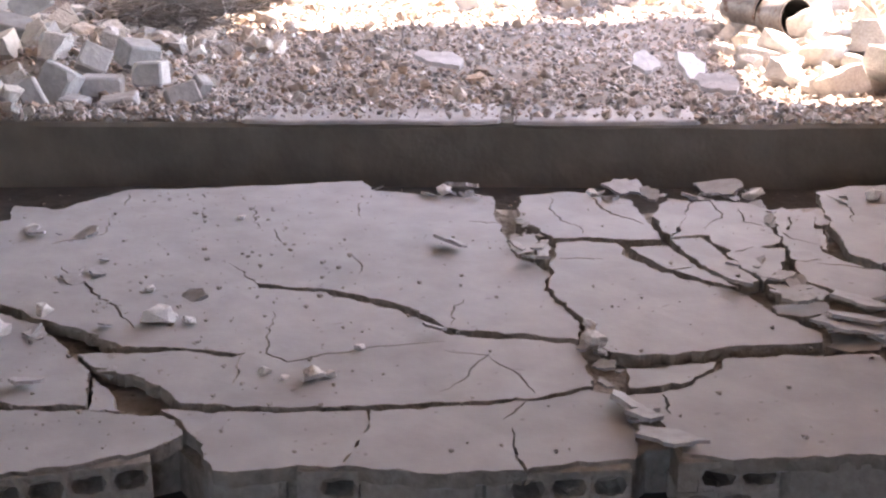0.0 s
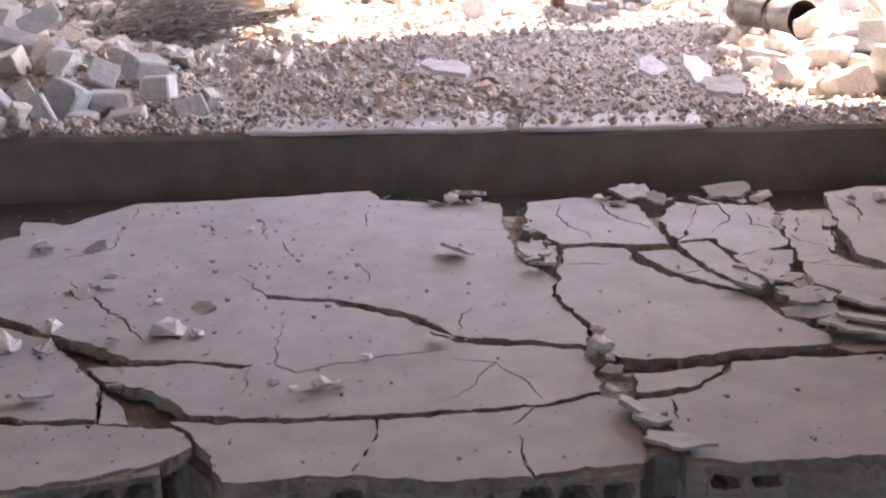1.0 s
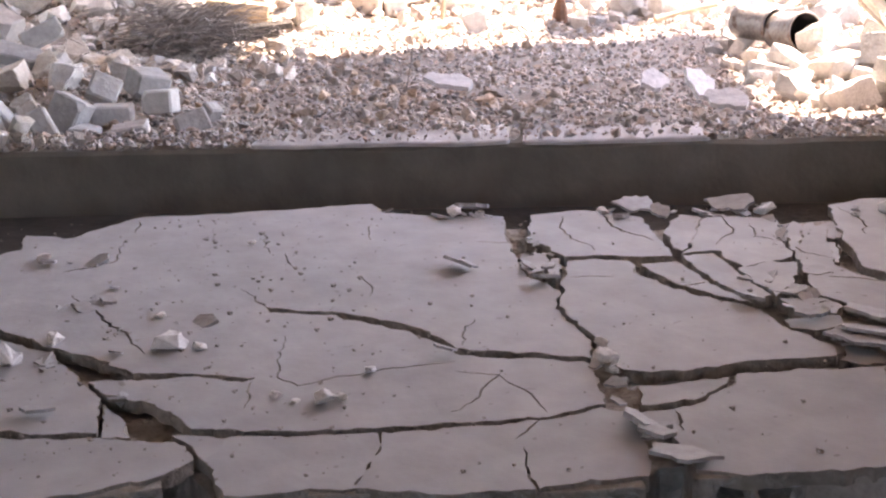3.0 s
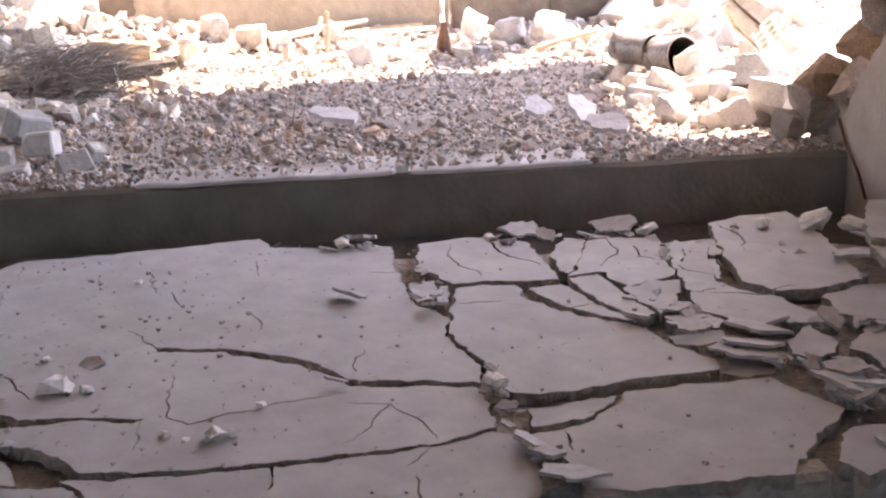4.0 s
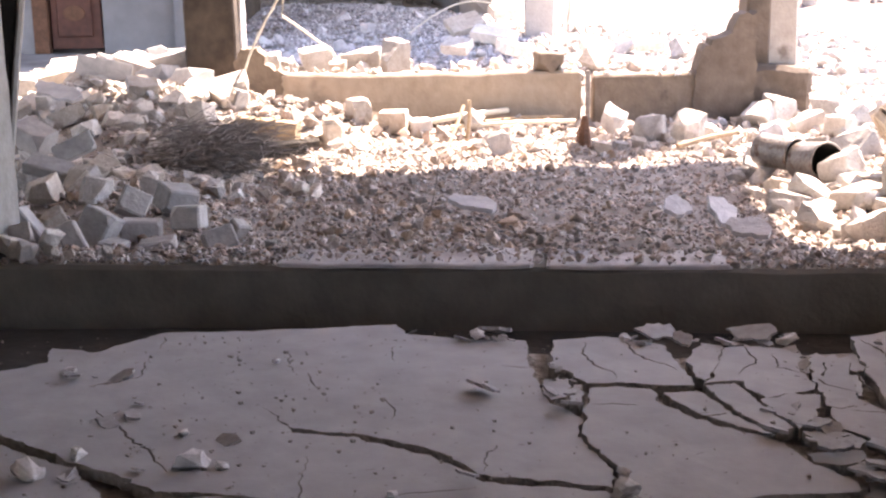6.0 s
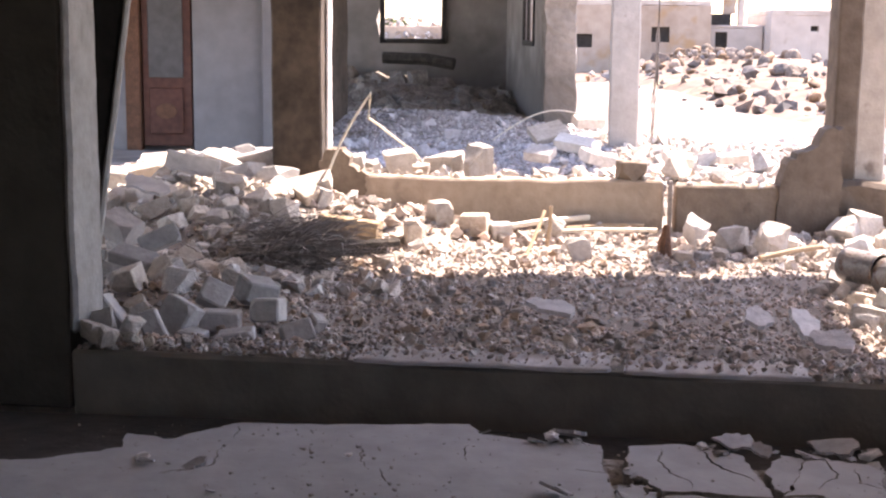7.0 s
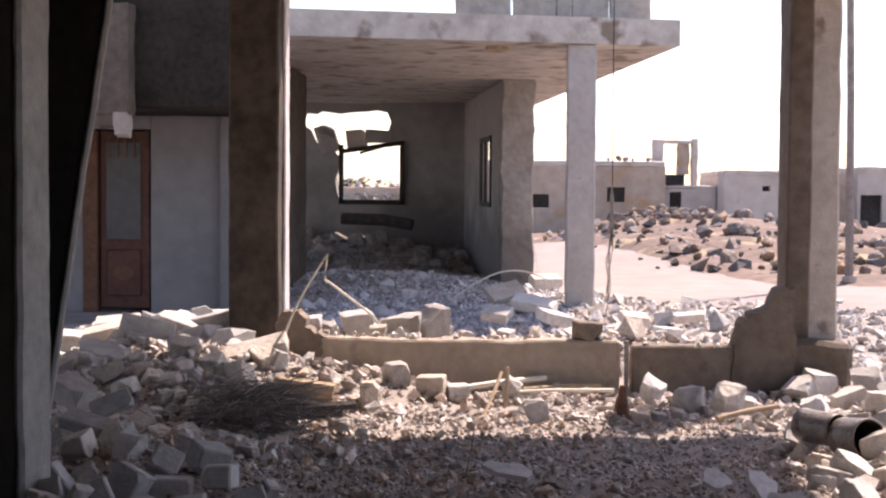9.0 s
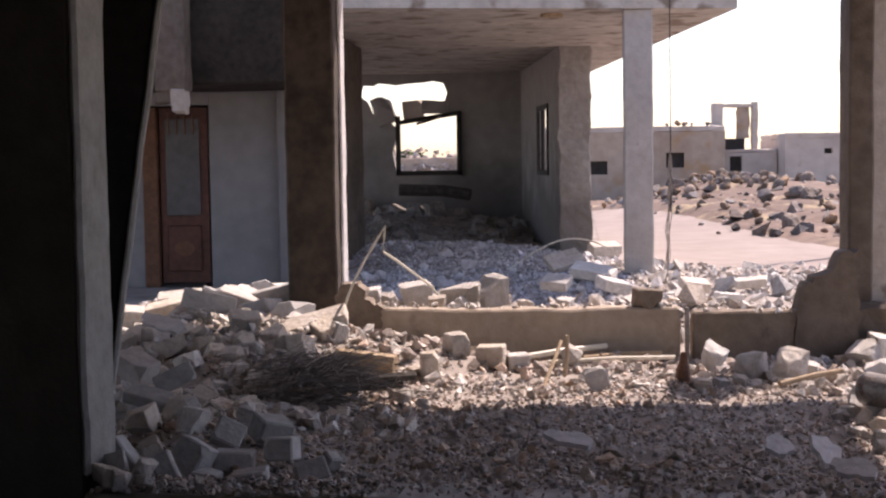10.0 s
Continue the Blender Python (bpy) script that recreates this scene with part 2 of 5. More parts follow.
def prism(outline, z0, z1):
    """An upright prism over a plan outline that may be concave."""
    from mathutils.geometry import tessellate_polygon
    bm = bmesh.new()
    low = [bm.verts.new((x, y, z0)) for x, y in outline]
    top = [bm.verts.new((x, y, z1)) for x, y in outline]
    for tri in tessellate_polygon([[Vector((x, y, 0)) for x, y in outline]]):
        for ring in (low, top):
            try:
                bm.faces.new([ring[i] for i in tri])
            except ValueError:
                pass
    k = len(outline)
    for i in range(k):
        bm.faces.new((low[i], low[(i + 1) % k], top[(i + 1) % k], top[i]))
    return bm


def stand(bm, m):
    bmesh.ops.transform(bm, matrix=m, verts=bm.verts)
    return bm


def upright(outline, thick):
    """A wall of the outline (along, height), thick in depth, standing in the plane y = 0."""
    return stand(prism(outline, 0, thick), Matrix.Rotation(radians(90), 4, "X") @ Matrix.Translation((0, 0, -thick)))


def ragged(points, amount=0.04, step=0.08, seed=0):
    """Breaks up the straight runs of an outline into an uneven, jagged line."""
    out, rng = [], random.Random(seed)
    for (ax, ay), (bx, by) in zip(points, points[1:]):
        k = max(1, int(math.hypot(bx - ax, by - ay) / step))
        for i in range(k):
            t = i / k
            j = amount if i else amount * 0.3
            out.append((ax + (bx - ax) * t + rng.uniform(-j, j), ay + (by - ay) * t + rng.uniform(-j, j)))
    out.append(points[-1])
    return out


def rock_mesh(name, seed, mat, flat=0.7, blocky=0.4, rough=0.05, rounding=0):
    """A broken stone about 1 across: the hull of a jittered box, chipped."""
    rng = random.Random(seed)
    bm = bmesh.new()
    for i in range(15):
        v = Vector((rng.uniform(-1, 1), rng.uniform(-1, 1), rng.uniform(-1, 1)))
        v = v / max(abs(v.x), abs(v.y), abs(v.z)) * blocky + v.normalized() * (1 - blocky)
        bm.verts.new((v.x * 0.5, v.y * 0.42 * rng.uniform(0.9, 1.1), v.z * 0.5 * flat))
    bmesh.ops.convex_hull(bm, input=bm.verts)
    bmesh.ops.delete(bm, geom=[v for v in bm.verts if not v.link_faces], context="VERTS")
    bmesh.ops.triangulate(bm, faces=bm.faces)
    bmesh.ops.subdivide_edges(bm, edges=bm.edges[:], cuts=2, use_grid_fill=True)
    for k in range(rounding):
        bmesh.ops.smooth_vert(bm, verts=bm.verts[:], factor=0.5, use_axis_x=True, use_axis_y=True, use_axis_z=True)
    for v in bm.verts:
        v.co += noise.noise_vector(v.co * 4 + Vector((seed, 0, 0))) * rough + noise.noise_vector(v.co * 11 + Vector((0, seed, 0))) * 0.02
    return mesh_of(name, bm, mat)


def shard_mesh(name, seed, mat, cuts=5):
    """A broken lump of masonry about 1 across: a box knocked off by planes, with flat faces and sharp arrises."""
    r = random.Random(seed)
    bm = bmesh.new()
    box(bm, -0.5, 0.5, -r.uniform(0.28, 0.45), r.uniform(0.28, 0.45), -r.uniform(0.2, 0.36), r.uniform(0.2, 0.36))
    for i in range(cuts):
        no = Vector((r.gauss(0, 1), r.gauss(0, 1), r.gauss(0, 1))).normalized()
        cut = bmesh.ops.bisect_plane(bm, geom=bm.verts[:] + bm.edges[:] + bm.faces[:], plane_co=no * r.uniform(0.24, 0.42), plane_no=no, clear_outer=True)
        edges = [e for e in cut["geom_cut"] if isinstance(e, bmesh.types.BMEdge)]
        if edges:
            bmesh.ops.holes_fill(bm, edges=edges)
    bmesh.ops.bevel(bm, geom=bm.edges[:], offset=0.018, segments=1, affect="EDGES")
    bmesh.ops.triangulate(bm, faces=bm.faces)
    bmesh.ops.subdivide_edges(bm, edges=[e for e in bm.edges if e.calc_length() > 0.2], cuts=2, use_grid_fill=True)
    for v in bm.verts:
        v.co += noise.noise_vector(v.co * 5 + Vector((seed, 0, 0))) * 0.03 + noise.noise_vector(v.co * 13 + Vector((0, seed, 0))) * 0.022
    return mesh_of(name, bm, mat)


def block_mesh(name, seed, mat, size=(0.4, 0.2, 0.2), chip=0.3):
    """A concrete block with knocked-off corners and rough faces."""
    rng = random.Random(seed)
    sx, sy, sz = size
    bm = worn(-sx / 2, sx / 2, -sy / 2, sy / 2, -sz / 2, sz / 2, 0.07, 0.006, seed * 1.7, 0.008)
    for i in range(3):
        corner = Vector((rng.choice((-1, 1)) * sx / 2, rng.choice((-1, 1)) * sy / 2, rng.choice((-1, 1)) * sz / 2))
        no = Vector((corner.x / sx, corner.y / sy, corner.z / sz)) + Vector((rng.uniform(-0.3, 0.3), rng.uniform(-0.3, 0.3), rng.uniform(-0.3, 0.3)))
        cut = bmesh.ops.bisect_plane(bm, geom=bm.verts[:] + bm.edges[:] + bm.faces[:], plane_co=corner * (1 - rng.uniform(0.15, 0.5) * chip * 2), plane_no=no, clear_outer=True)
        edges = [e for e in cut["geom_cut"] if isinstance(e, bmesh.types.BMEdge)]
        if edges:
            bmesh.ops.holes_fill(bm, edges=edges)
    return mesh_of(name, bm, mat)


def tube(points, radius, sides=7, tip=None):
    """A round bar along points."""
    bm, rings = bmesh.new(), []
    pts = [Vector(p) for p in points]
    for i, p in enumerate(pts):
        d = (pts[min(i + 1, len(pts) - 1)] - pts[max(i - 1, 0)]).normalized()
        a = d.orthogonal().normalized()
        b = d.cross(a)
        r = radius if tip is None else radius + (tip - radius) * i / (len(pts) - 1)
        rings.append([bm.verts.new(p + (a * math.cos(2 * math.pi * k / sides) + b * math.sin(2 * math.pi * k / sides)) * r) for k in range(sides)])
    for s, t in zip(rings, rings[1:]):
        for k in range(sides):
            bm.faces.new((s[k], s[(k + 1) % sides], t[(k + 1) % sides], t[k]))
    bm.faces.new(rings[0])
    bm.faces.new(rings[-1])
    return bm


def swirl(x, y, z):
    return noise.noise(Vector((x, y, z)))


def hill(x, y, cx, cy, rx, ry, h):
    return h * math.exp(-((x - cx) / rx) ** 2 - ((y - cy) / ry) ** 2)


def ground_height(x, y):
    """Outside ground: rubble banked against the sill, heaps by the fallen walls, a flat road behind."""
    h = 0.03
    h += 0.19 * max(0.0, 1 - max(0.0, y - 5.3) / 2.4) ** 1.5 * (1 if y < 9 else 0)
    h += hill(x, y, -2.6, 9.3, 0.9, 1.3, 0.30) + hill(x, y, -3.4, 11.5, 1.6, 1.6, 0.22) + hill(x, y, -1.9, 6.6, 0.6, 0.9, 0.16)
    h += hill(x, y, -1.3, 9.7, 0.8, 0.5, 0.14)
    h += hill(x, y, 2.6, 8.3, 0.7, 1.4, 0.14) + hill(x, y, 0.3, 15.5, 2.2, 2.0, 0.20) + hill(x, y, -2.2, 20.0, 2.2, 3.5, 0.28)
    near = max(0.0, min(1.0, (24 - y) / 4)) * max(0.0, min(1.0, (9 - abs(x)) / 2))
    h += near * (0.05 * swirl(x * 1.3, y * 1.3, 0) + 0.025 * swirl(x * 4, y * 4, 3) + 0.012 * swirl(x * 11, y * 11, 7))
    if x > 1.2 and 17.5 < y < 27:
        h *= 0.45
    h += hill(x, y, -0.9, 11.2, 1.2, 0.6, 0.33) + hill(x, y, 1.0, 11.3, 0.9, 0.6, 0.27)
    h += hill(x, y, 6.3, 31.5, 4.5, 4.5, 0.75) + hill(x, y, 3.4, 35.0, 1.9, 2.6, 0.55)
    return h


def verge(x):
    """Where the road's far side meets the stony bank."""
    return max(21.8, 36.0 - 3.5 * (x - 0.2))


# ---- ground ----
def grid_sheet(xs, ys, height):
    bm = bmesh.new()
    rows = [[bm.verts.new((x, y, height(x, y))) for x in xs] for y in ys]
    for a, b in zip(rows, rows[1:]):
        for i in range(len(xs) - 1):
            bm.faces.new((a[i], a[i + 1], b[i + 1], b[i]))
    return bm


def spaced(spans):
    out = []
    for a, b, step in spans:
        k = max(1, round((b - a) / step))
        out += [a + (b - a) * i / k for i in range(k)]
    return out + [spans[-1][1]]


XS = spaced([(-3000, -200, 700), (-200, -20, 30), (-20, -6, 1.0), (-6, 6, 0.09), (6, 20, 1.0), (20, 200, 30), (200, 3000, 700)])
YS = spaced([(-3000, -100, 700), (-100, 0, 25), (0, 5.1, 1.2), (5.1, 14, 0.09), (14, 24, 0.2), (24, 44, 0.8), (44, 200, 20), (200, 3000, 700)])
thing("ground", grid_sheet(XS, YS, lambda x, y: ground_height(x, y) if y > 5.25 else -0.06), DIRT, "dusty grey-brown earth strewn with fine rubble", "ground", kind="structure", smooth=True)
road = grid_sheet(spaced([(0.4, 9, 0.4), (9, 60, 6)]), spaced([(17.0, 40.0, 0.4)]), lambda x, y: ground_height(x, y) + 0.012)
bmesh.ops.delete(road, geom=[v for v in road.verts if v.co.y > verge(v.co.x) + 1.0], context="VERTS")
thing("road", road, ROAD, "pale dusty dirt road crossing behind the ruins", "road", m=pose(0, 0, 0), kind="structure", smooth=True)


# ---- near building: the dark room the view looks out of ----
FRONT = pose(0, 5.03, 0, 0, 0, -3.4)
# Floor colour kept near black for the shaded gap before the sill.
floor = thing("floor", cube(-4.6, 2.3, -3.2, 5.1, -0.12, 0.0), FLOORDARK, "cement floor coloured dark for shade", "floor", kind="structure")
sill = empty("sill_wall", "low cement sill wall, face dark for shade, broken pale top", "wall", FRONT, kind="structure")
# Face colour set below the cement's own tone to hold its shade.
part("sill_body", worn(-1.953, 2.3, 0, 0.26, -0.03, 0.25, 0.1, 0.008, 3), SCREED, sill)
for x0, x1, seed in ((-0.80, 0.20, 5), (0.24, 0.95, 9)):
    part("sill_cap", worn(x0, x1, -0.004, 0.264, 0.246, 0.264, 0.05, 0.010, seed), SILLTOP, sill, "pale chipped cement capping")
wall_left = empty("wall_left", "inner wall coloured dark for shade, with a whitewashed opening edge", "wall", FRONT, kind="structure")
# Wall colour kept near black, as the unlit inner face.
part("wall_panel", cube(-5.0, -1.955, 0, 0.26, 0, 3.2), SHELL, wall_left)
part("reveal", worn(-1.955, -1.92, -0.003, 0.285, 0.31, 2.62, 0.1, 0.006, 8), REVEAL, wall_left, "whitewashed plaster reveal, ragged at the foot")
# Unseen lintel, added so the room stays dark.
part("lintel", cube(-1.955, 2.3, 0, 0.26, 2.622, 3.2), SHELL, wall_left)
# Above 1.5 m the unseen edge is cut back to admit skylight.
side = [(5.05, -0.02), (5.12, 0.30), (4.9, 0.46), (4.7, 0.66), (4.6, 0.76), (4.37, 0.93), (4.2, 1.06), (3.7, 1.5), (2.4, 2.0), (1.4, 3.15), (-3.1, 3.15), (-3.1, -0.02)]
wall_right = thing("wall_right", stand(upright(ragged(side[:10], 0.025, 0.06, 4) + side[10:], 0.2), Matrix.Rotation(radians(90), 4, "Z")), PINK,
                   "pinkish plastered side wall, broken edge cut back above for light", "wall", pose(2.12, 0, 0, 0, 0, 0), kind="structure")
# Unseen pale walls bounce light; the added rear opening lets skylight in.
wall_back = empty("wall_back", "unseen rear wall, its opening added for light", "wall", kind="structure")
for x0, x1, z0, z1 in ((-4.8, -1.8, 0, 3.2), (0.2, 2.4, 0, 3.2), (-1.8, 0.2, 0, 0.9), (-1.8, 0.2, 2.3, 3.2)):
    part("wall_section", cube(x0, x1, -3.3, -3.1, z0, z1, 0.003), INNER, wall_back)
thing("wall_far_left", cube(-4.8, -4.6, -3.1, 5.1, 0, 3.2), INNER, "unseen side wall, pale to bounce light", "wall", kind="structure")
# Unseen roof; its outline is bent to place the forecourt's shadow edge.
roof = [(-9, -3.4), (3.6, -3.4), (3.6, 7.25), (2.73, 7.35), (3.07, 10.42), (0.17, 10.15), (-0.43, 11.15), (-9, 11.15)]
thing("ceiling", prism(roof, 3.2, 3.44), CONCRETE, "unseen concrete roof slab over room and forecourt, shaped for its shadow", "ceiling", kind="structure")


# ---- the fallen wall ----
panel = empty("fallen_wall", "fallen block wall, its grey plaster face cracked into slabs", "wall", pose(0, 0, 0))


def fray(x, y):
    """Shifts a plan point so that both sides of a break run alike."""
    v = noise.noise_vector(Vector((x * 14, y * 14, 2.0))) * 0.014 + noise.noise_vector(Vector((x * 38, y * 38, 6.0))) * 0.011
    return x + v.x, y + v.y


SLABS = []


def plaster_slab(outline, rise=0.0):
    pts, k = [], len(outline)
    for i, (ax, ay) in enumerate(outline):
        bx, by = outline[(i + 1) % k]
        steps = max(1, int(math.hypot(bx - ax, by - ay) / 0.018))
        pts += [fray(ax + (bx - ax) * s / steps, ay + (by - ay) * s / steps) for s in range(steps)]
    cx, cy = sum(p[0] for p in pts) / len(pts), sum(p[1] for p in pts) / len(pts)
    reach = max(math.hypot(x - cx, y - cy) for x, y in pts)
    rng = random.Random(int(cx * 100) * 31 + int(cy * 100))
    if 0.28 <= reach < 0.5 and cx > 0.5:
        pts = [(cx + (x - cx) * 1.03, cy + (y - cy) * 1.03) for x, y in pts]
        rise += rng.uniform(-0.004, 0.004)
    if reach < 0.28:
        pts = [(cx + (x - cx) * 1.07, cy + (y - cy) * 1.07) for x, y in pts]
        rise += -0.006 + 0.012 * rng.random()
    bm = prism([(x - cx, y - cy) for x, y in pts], -0.035, 0.0)
    bm.normal_update()
    for f in bm.faces:
        f.material_index = 1 if abs(f.normal.z) < 0.5 else 0
    for v in bm.verts:
        if v.co.z < -0.01:
            v.co += noise.noise_vector(Vector((v.co.x * 30, v.co.y * 30, 1.0))) * 0.008
    SLABS.append(part("plaster_slab", bm, [PLASTER, CORE], panel, m=pose(cx, cy, 0.15 + rise, rng.uniform(-0.5, 0.5), rng.uniform(-0.5, 0.5), 0)))


def plaster_slabs():
    plaster_slab([(-2.02, 3.997), (-1.67, 4.045), (-1.44, 4.207), (-1.46, 4.363), (-1.31, 4.324), (-1.12, 4.545), (-0.812, 4.561), (-0.578, 4.598), (-0.31, 4.646), (-0.271, 4.54), (-0.067, 4.473), (0.147, 4.458), (0.151, 4.186), (0.175, 3.962), (0.191, 3.837), (0.283, 3.718), (0.263, 3.569), (0.29, 3.451), (0.339, 3.323), (0.324, 3.215), (0.064, 3.275), (-0.024, 3.297), (-0.093, 3.419), (-0.179, 3.488), (-0.367, 3.584), (-0.555, 3.617), (-0.594, 3.692), (-0.659, 3.811), (-0.585, 3.664), (-0.551, 3.586), (-0.373, 3.558), (-0.177, 3.434), (-0.084, 3.355), (-0.01, 3.25), (0.063, 3.234), (0.313, 3.183), (0.324, 3.081), (0.323, 2.934), (0.185, 2.879), (-0.092, 2.846), (-0.209, 2.833), (-0.496, 2.83), (-0.638, 2.86), (-0.701, 2.945), (-0.783, 3.014), (-0.882, 3.053), (-0.944, 3.134), (-0.823, 3.136), (-0.697, 3.148), (-0.548, 3.111), (-0.528, 3.13), (-0.701, 3.17), (-0.84, 3.179), (-0.974, 3.283), (-1.09, 3.36), (-1.41, 3.592), (-1.83, 3.561)])
    plaster_slab([(-1.8, 3.496), (-1.38, 3.527), (-1.09, 3.329), (-0.946, 3.11), (-0.895, 3.041), (-0.861, 2.853), (-0.972, 2.848), (-1.09, 2.879), (-1.53, 2.886)])
    plaster_slab([(-0.877, 3.013), (-0.815, 2.922), (-0.773, 2.83), (-0.849, 2.841)])
    plaster_slab([(-1.5, 2.812), (-1.07, 2.837), (-0.852, 2.818), (-0.664, 2.795), (-0.602, 2.703), (-0.613, 2.685), (-0.709, 2.605), (-0.865, 2.552), (-0.976, 2.523), (-1.36, 2.496)])
    plaster_slab([(-0.664, 2.835), (-0.542, 2.81), (-0.571, 2.701), (-0.6, 2.724)])
    plaster_slab([(-0.539, 2.804), (-0.208, 2.806), (-0.21, 2.728), (-0.253, 2.567), (-0.387, 2.557), (-0.505, 2.549), (-0.559, 2.674)])
    plaster_slab([(-0.19, 2.805), (-0.091, 2.816), (0.183, 2.852), (0.32, 2.907), (0.368, 2.888), (0.394, 2.691), (0.379, 2.568), (0.258, 2.55), (0.14, 2.53), (0.129, 2.633), (0.12, 2.719), (0.122, 2.634), (0.131, 2.528), (-0.075, 2.516), (-0.238, 2.551), (-0.197, 2.711)])
    plaster_slab([(0.417, 2.879), (0.537, 2.895), (0.62, 2.978), (0.67, 3.067), (0.813, 3.084), (0.953, 3.088), (1.04, 3.089), (1.07, 3.013), (1.14, 2.88), (1.03, 2.74), (0.934, 2.591), (0.74, 2.582), (0.57, 2.567), (0.499, 2.601), (0.467, 2.747)])
    plaster_slab([(0.427, 3.017), (0.525, 3.03), (0.63, 3.06), (0.61, 3.005), (0.536, 2.933), (0.418, 2.928)])
    plaster_slab([(0.289, 3.694), (0.273, 3.568), (0.301, 3.459), (0.35, 3.334), (0.356, 3.246), (0.393, 3.114), (0.537, 3.104), (0.671, 3.143), (0.803, 3.162), (0.937, 3.174), (0.941, 3.24), (0.843, 3.384), (0.808, 3.516), (0.709, 3.59), (0.598, 3.682), (0.52, 3.809), (0.504, 3.922), (0.397, 3.952), (0.317, 3.928), (0.298, 3.798)])
    plaster_slab([(0.546, 3.897), (0.652, 3.898), (0.718, 3.714), (0.798, 3.561), (0.726, 3.625), (0.623, 3.736)])
    plaster_slab([(0.236, 4.423), (0.369, 4.455), (0.485, 4.45), (0.607, 4.354), (0.637, 4.128), (0.647, 3.972), (0.538, 3.972), (0.402, 4.005), (0.313, 3.992), (0.271, 4.089), (0.216, 4.134)])
    plaster_slab([(0.667, 4.219), (0.728, 4.373), (0.796, 4.348), (0.758, 4.175), (0.69, 4.023), (0.667, 4.058)])
    plaster_slab([(0.806, 4.334), (0.927, 4.341), (1.04, 4.292), (0.997, 3.951), (0.926, 3.91), (0.833, 3.862), (0.804, 4.023), (0.697, 4), (0.766, 4.157)])
    plaster_slab([(0.683, 3.959), (0.777, 3.961), (0.815, 3.803), (0.855, 3.619), (0.811, 3.591), (0.733, 3.741)])
    plaster_slab([(0.83, 3.811), (0.916, 3.865), (0.991, 3.838), (0.941, 3.658), (0.876, 3.599)])
    plaster_slab([(1.25, 4.429), (1.41, 4.497), (1.55, 4.496), (1.57, 4.159), (1.54, 3.772), (1.38, 3.699), (1.26, 3.713), (1.19, 3.814), (1.22, 4.167)])
    plaster_slab([(1.11, 4.199), (1.18, 4.204), (1.11, 3.84), (1.18, 3.731), (1.25, 3.684), (1.34, 3.46), (1.12, 3.484), (0.997, 3.612), (1.02, 3.923)])
    plaster_slab([(1.39, 3.657), (1.53, 3.72), (1.75, 3.714), (1.97, 3.693), (1.82, 3.387), (1.5, 3.417), (1.38, 3.507)])
    plaster_slab([(1.42, 3.394), (1.66, 3.398), (1.8, 3.338), (1.64, 3.025), (1.37, 3.08), (1.33, 3.249)])
    plaster_slab([(1.33, 2.968), (1.51, 3.005), (1.61, 2.961), (1.39, 2.519), (1.32, 2.773)])
    plaster_slab([(1.18, 3.127), (1.29, 3.118), (1.24, 2.945), (1.17, 2.982)], -0.012)
    plaster_slab([(1.14, 2.786), (1.23, 2.771), (1.19, 2.593), (1.09, 2.555), (1.05, 2.626)], 0.0)
    plaster_slab([(1.28, 2.824), (1.36, 2.733), (1.3, 2.54), (1.25, 2.621)], 0.004)
    plaster_slab([(1.8, 4.386), (1.95, 4.35), (2.0, 4.22), (1.9, 3.85), (1.66, 4.0), (1.72, 4.2)], 0.05)
    plaster_slab([(0.19, 4.021), (0.26, 4.024), (0.257, 3.959), (0.242, 3.873), (0.196, 3.865), (0.181, 3.927)], -0.006)
    plaster_slab([(0.273, 3.987), (0.298, 3.985), (0.294, 3.901), (0.278, 3.812), (0.255, 3.839), (0.259, 3.916)], -0.006)
    plaster_slab([(0.283, 4.09), (0.299, 4.109), (0.303, 4.045), (0.282, 4.029), (0.266, 4.05)], -0.006)
    plaster_slab([(1.031, 4.232), (1.091, 4.279), (1.107, 4.221), (1.029, 3.986), (1.039, 4.115)], -0.006)
    plaster_slab([(1.12, 4.257), (1.167, 4.269), (1.137, 4.086), (1.184, 4.054), (1.13, 3.9), (1.05, 3.911), (1.031, 3.951)], -0.006)
    plaster_slab([(1.182, 4.238), (1.251, 4.304), (1.227, 4.186), (1.192, 4.107), (1.167, 4.127)], -0.006)
    plaster_slab([(1.013, 3.844), (1.075, 3.838), (1.086, 3.781), (1.045, 3.76), (0.998, 3.794)], -0.006)
    plaster_slab([(0.888, 3.583), (0.997, 3.582), (1.038, 3.514), (1.015, 3.465), (0.91, 3.502)], -0.006)
    plaster_slab([(0.876, 3.43), (1.017, 3.446), (1.017, 3.393), (0.938, 3.361), (0.879, 3.377)], -0.006)
    plaster_slab([(1.169, 3.331), (1.219, 3.392), (1.263, 3.417), (1.278, 3.298), (1.264, 3.243), (1.188, 3.213), (1.156, 3.254)], -0.006)
    plaster_slab([(0.945, 3.164), (0.987, 3.248), (1.082, 3.168), (1.064, 3.142), (0.994, 3.129)], -0.006)
    plaster_slab([(1.612, 3.858), (1.668, 3.817), (1.772, 3.774), (1.967, 3.686), (1.912, 3.508), (1.697, 3.603), (1.612, 3.682), (1.603, 3.754)], 0.070)
    plaster_slab([(1.33, 2.9), (1.45, 2.86), (1.52, 2.7), (1.48, 2.56), (1.38, 2.72)], -0.005)



plaster_slabs()


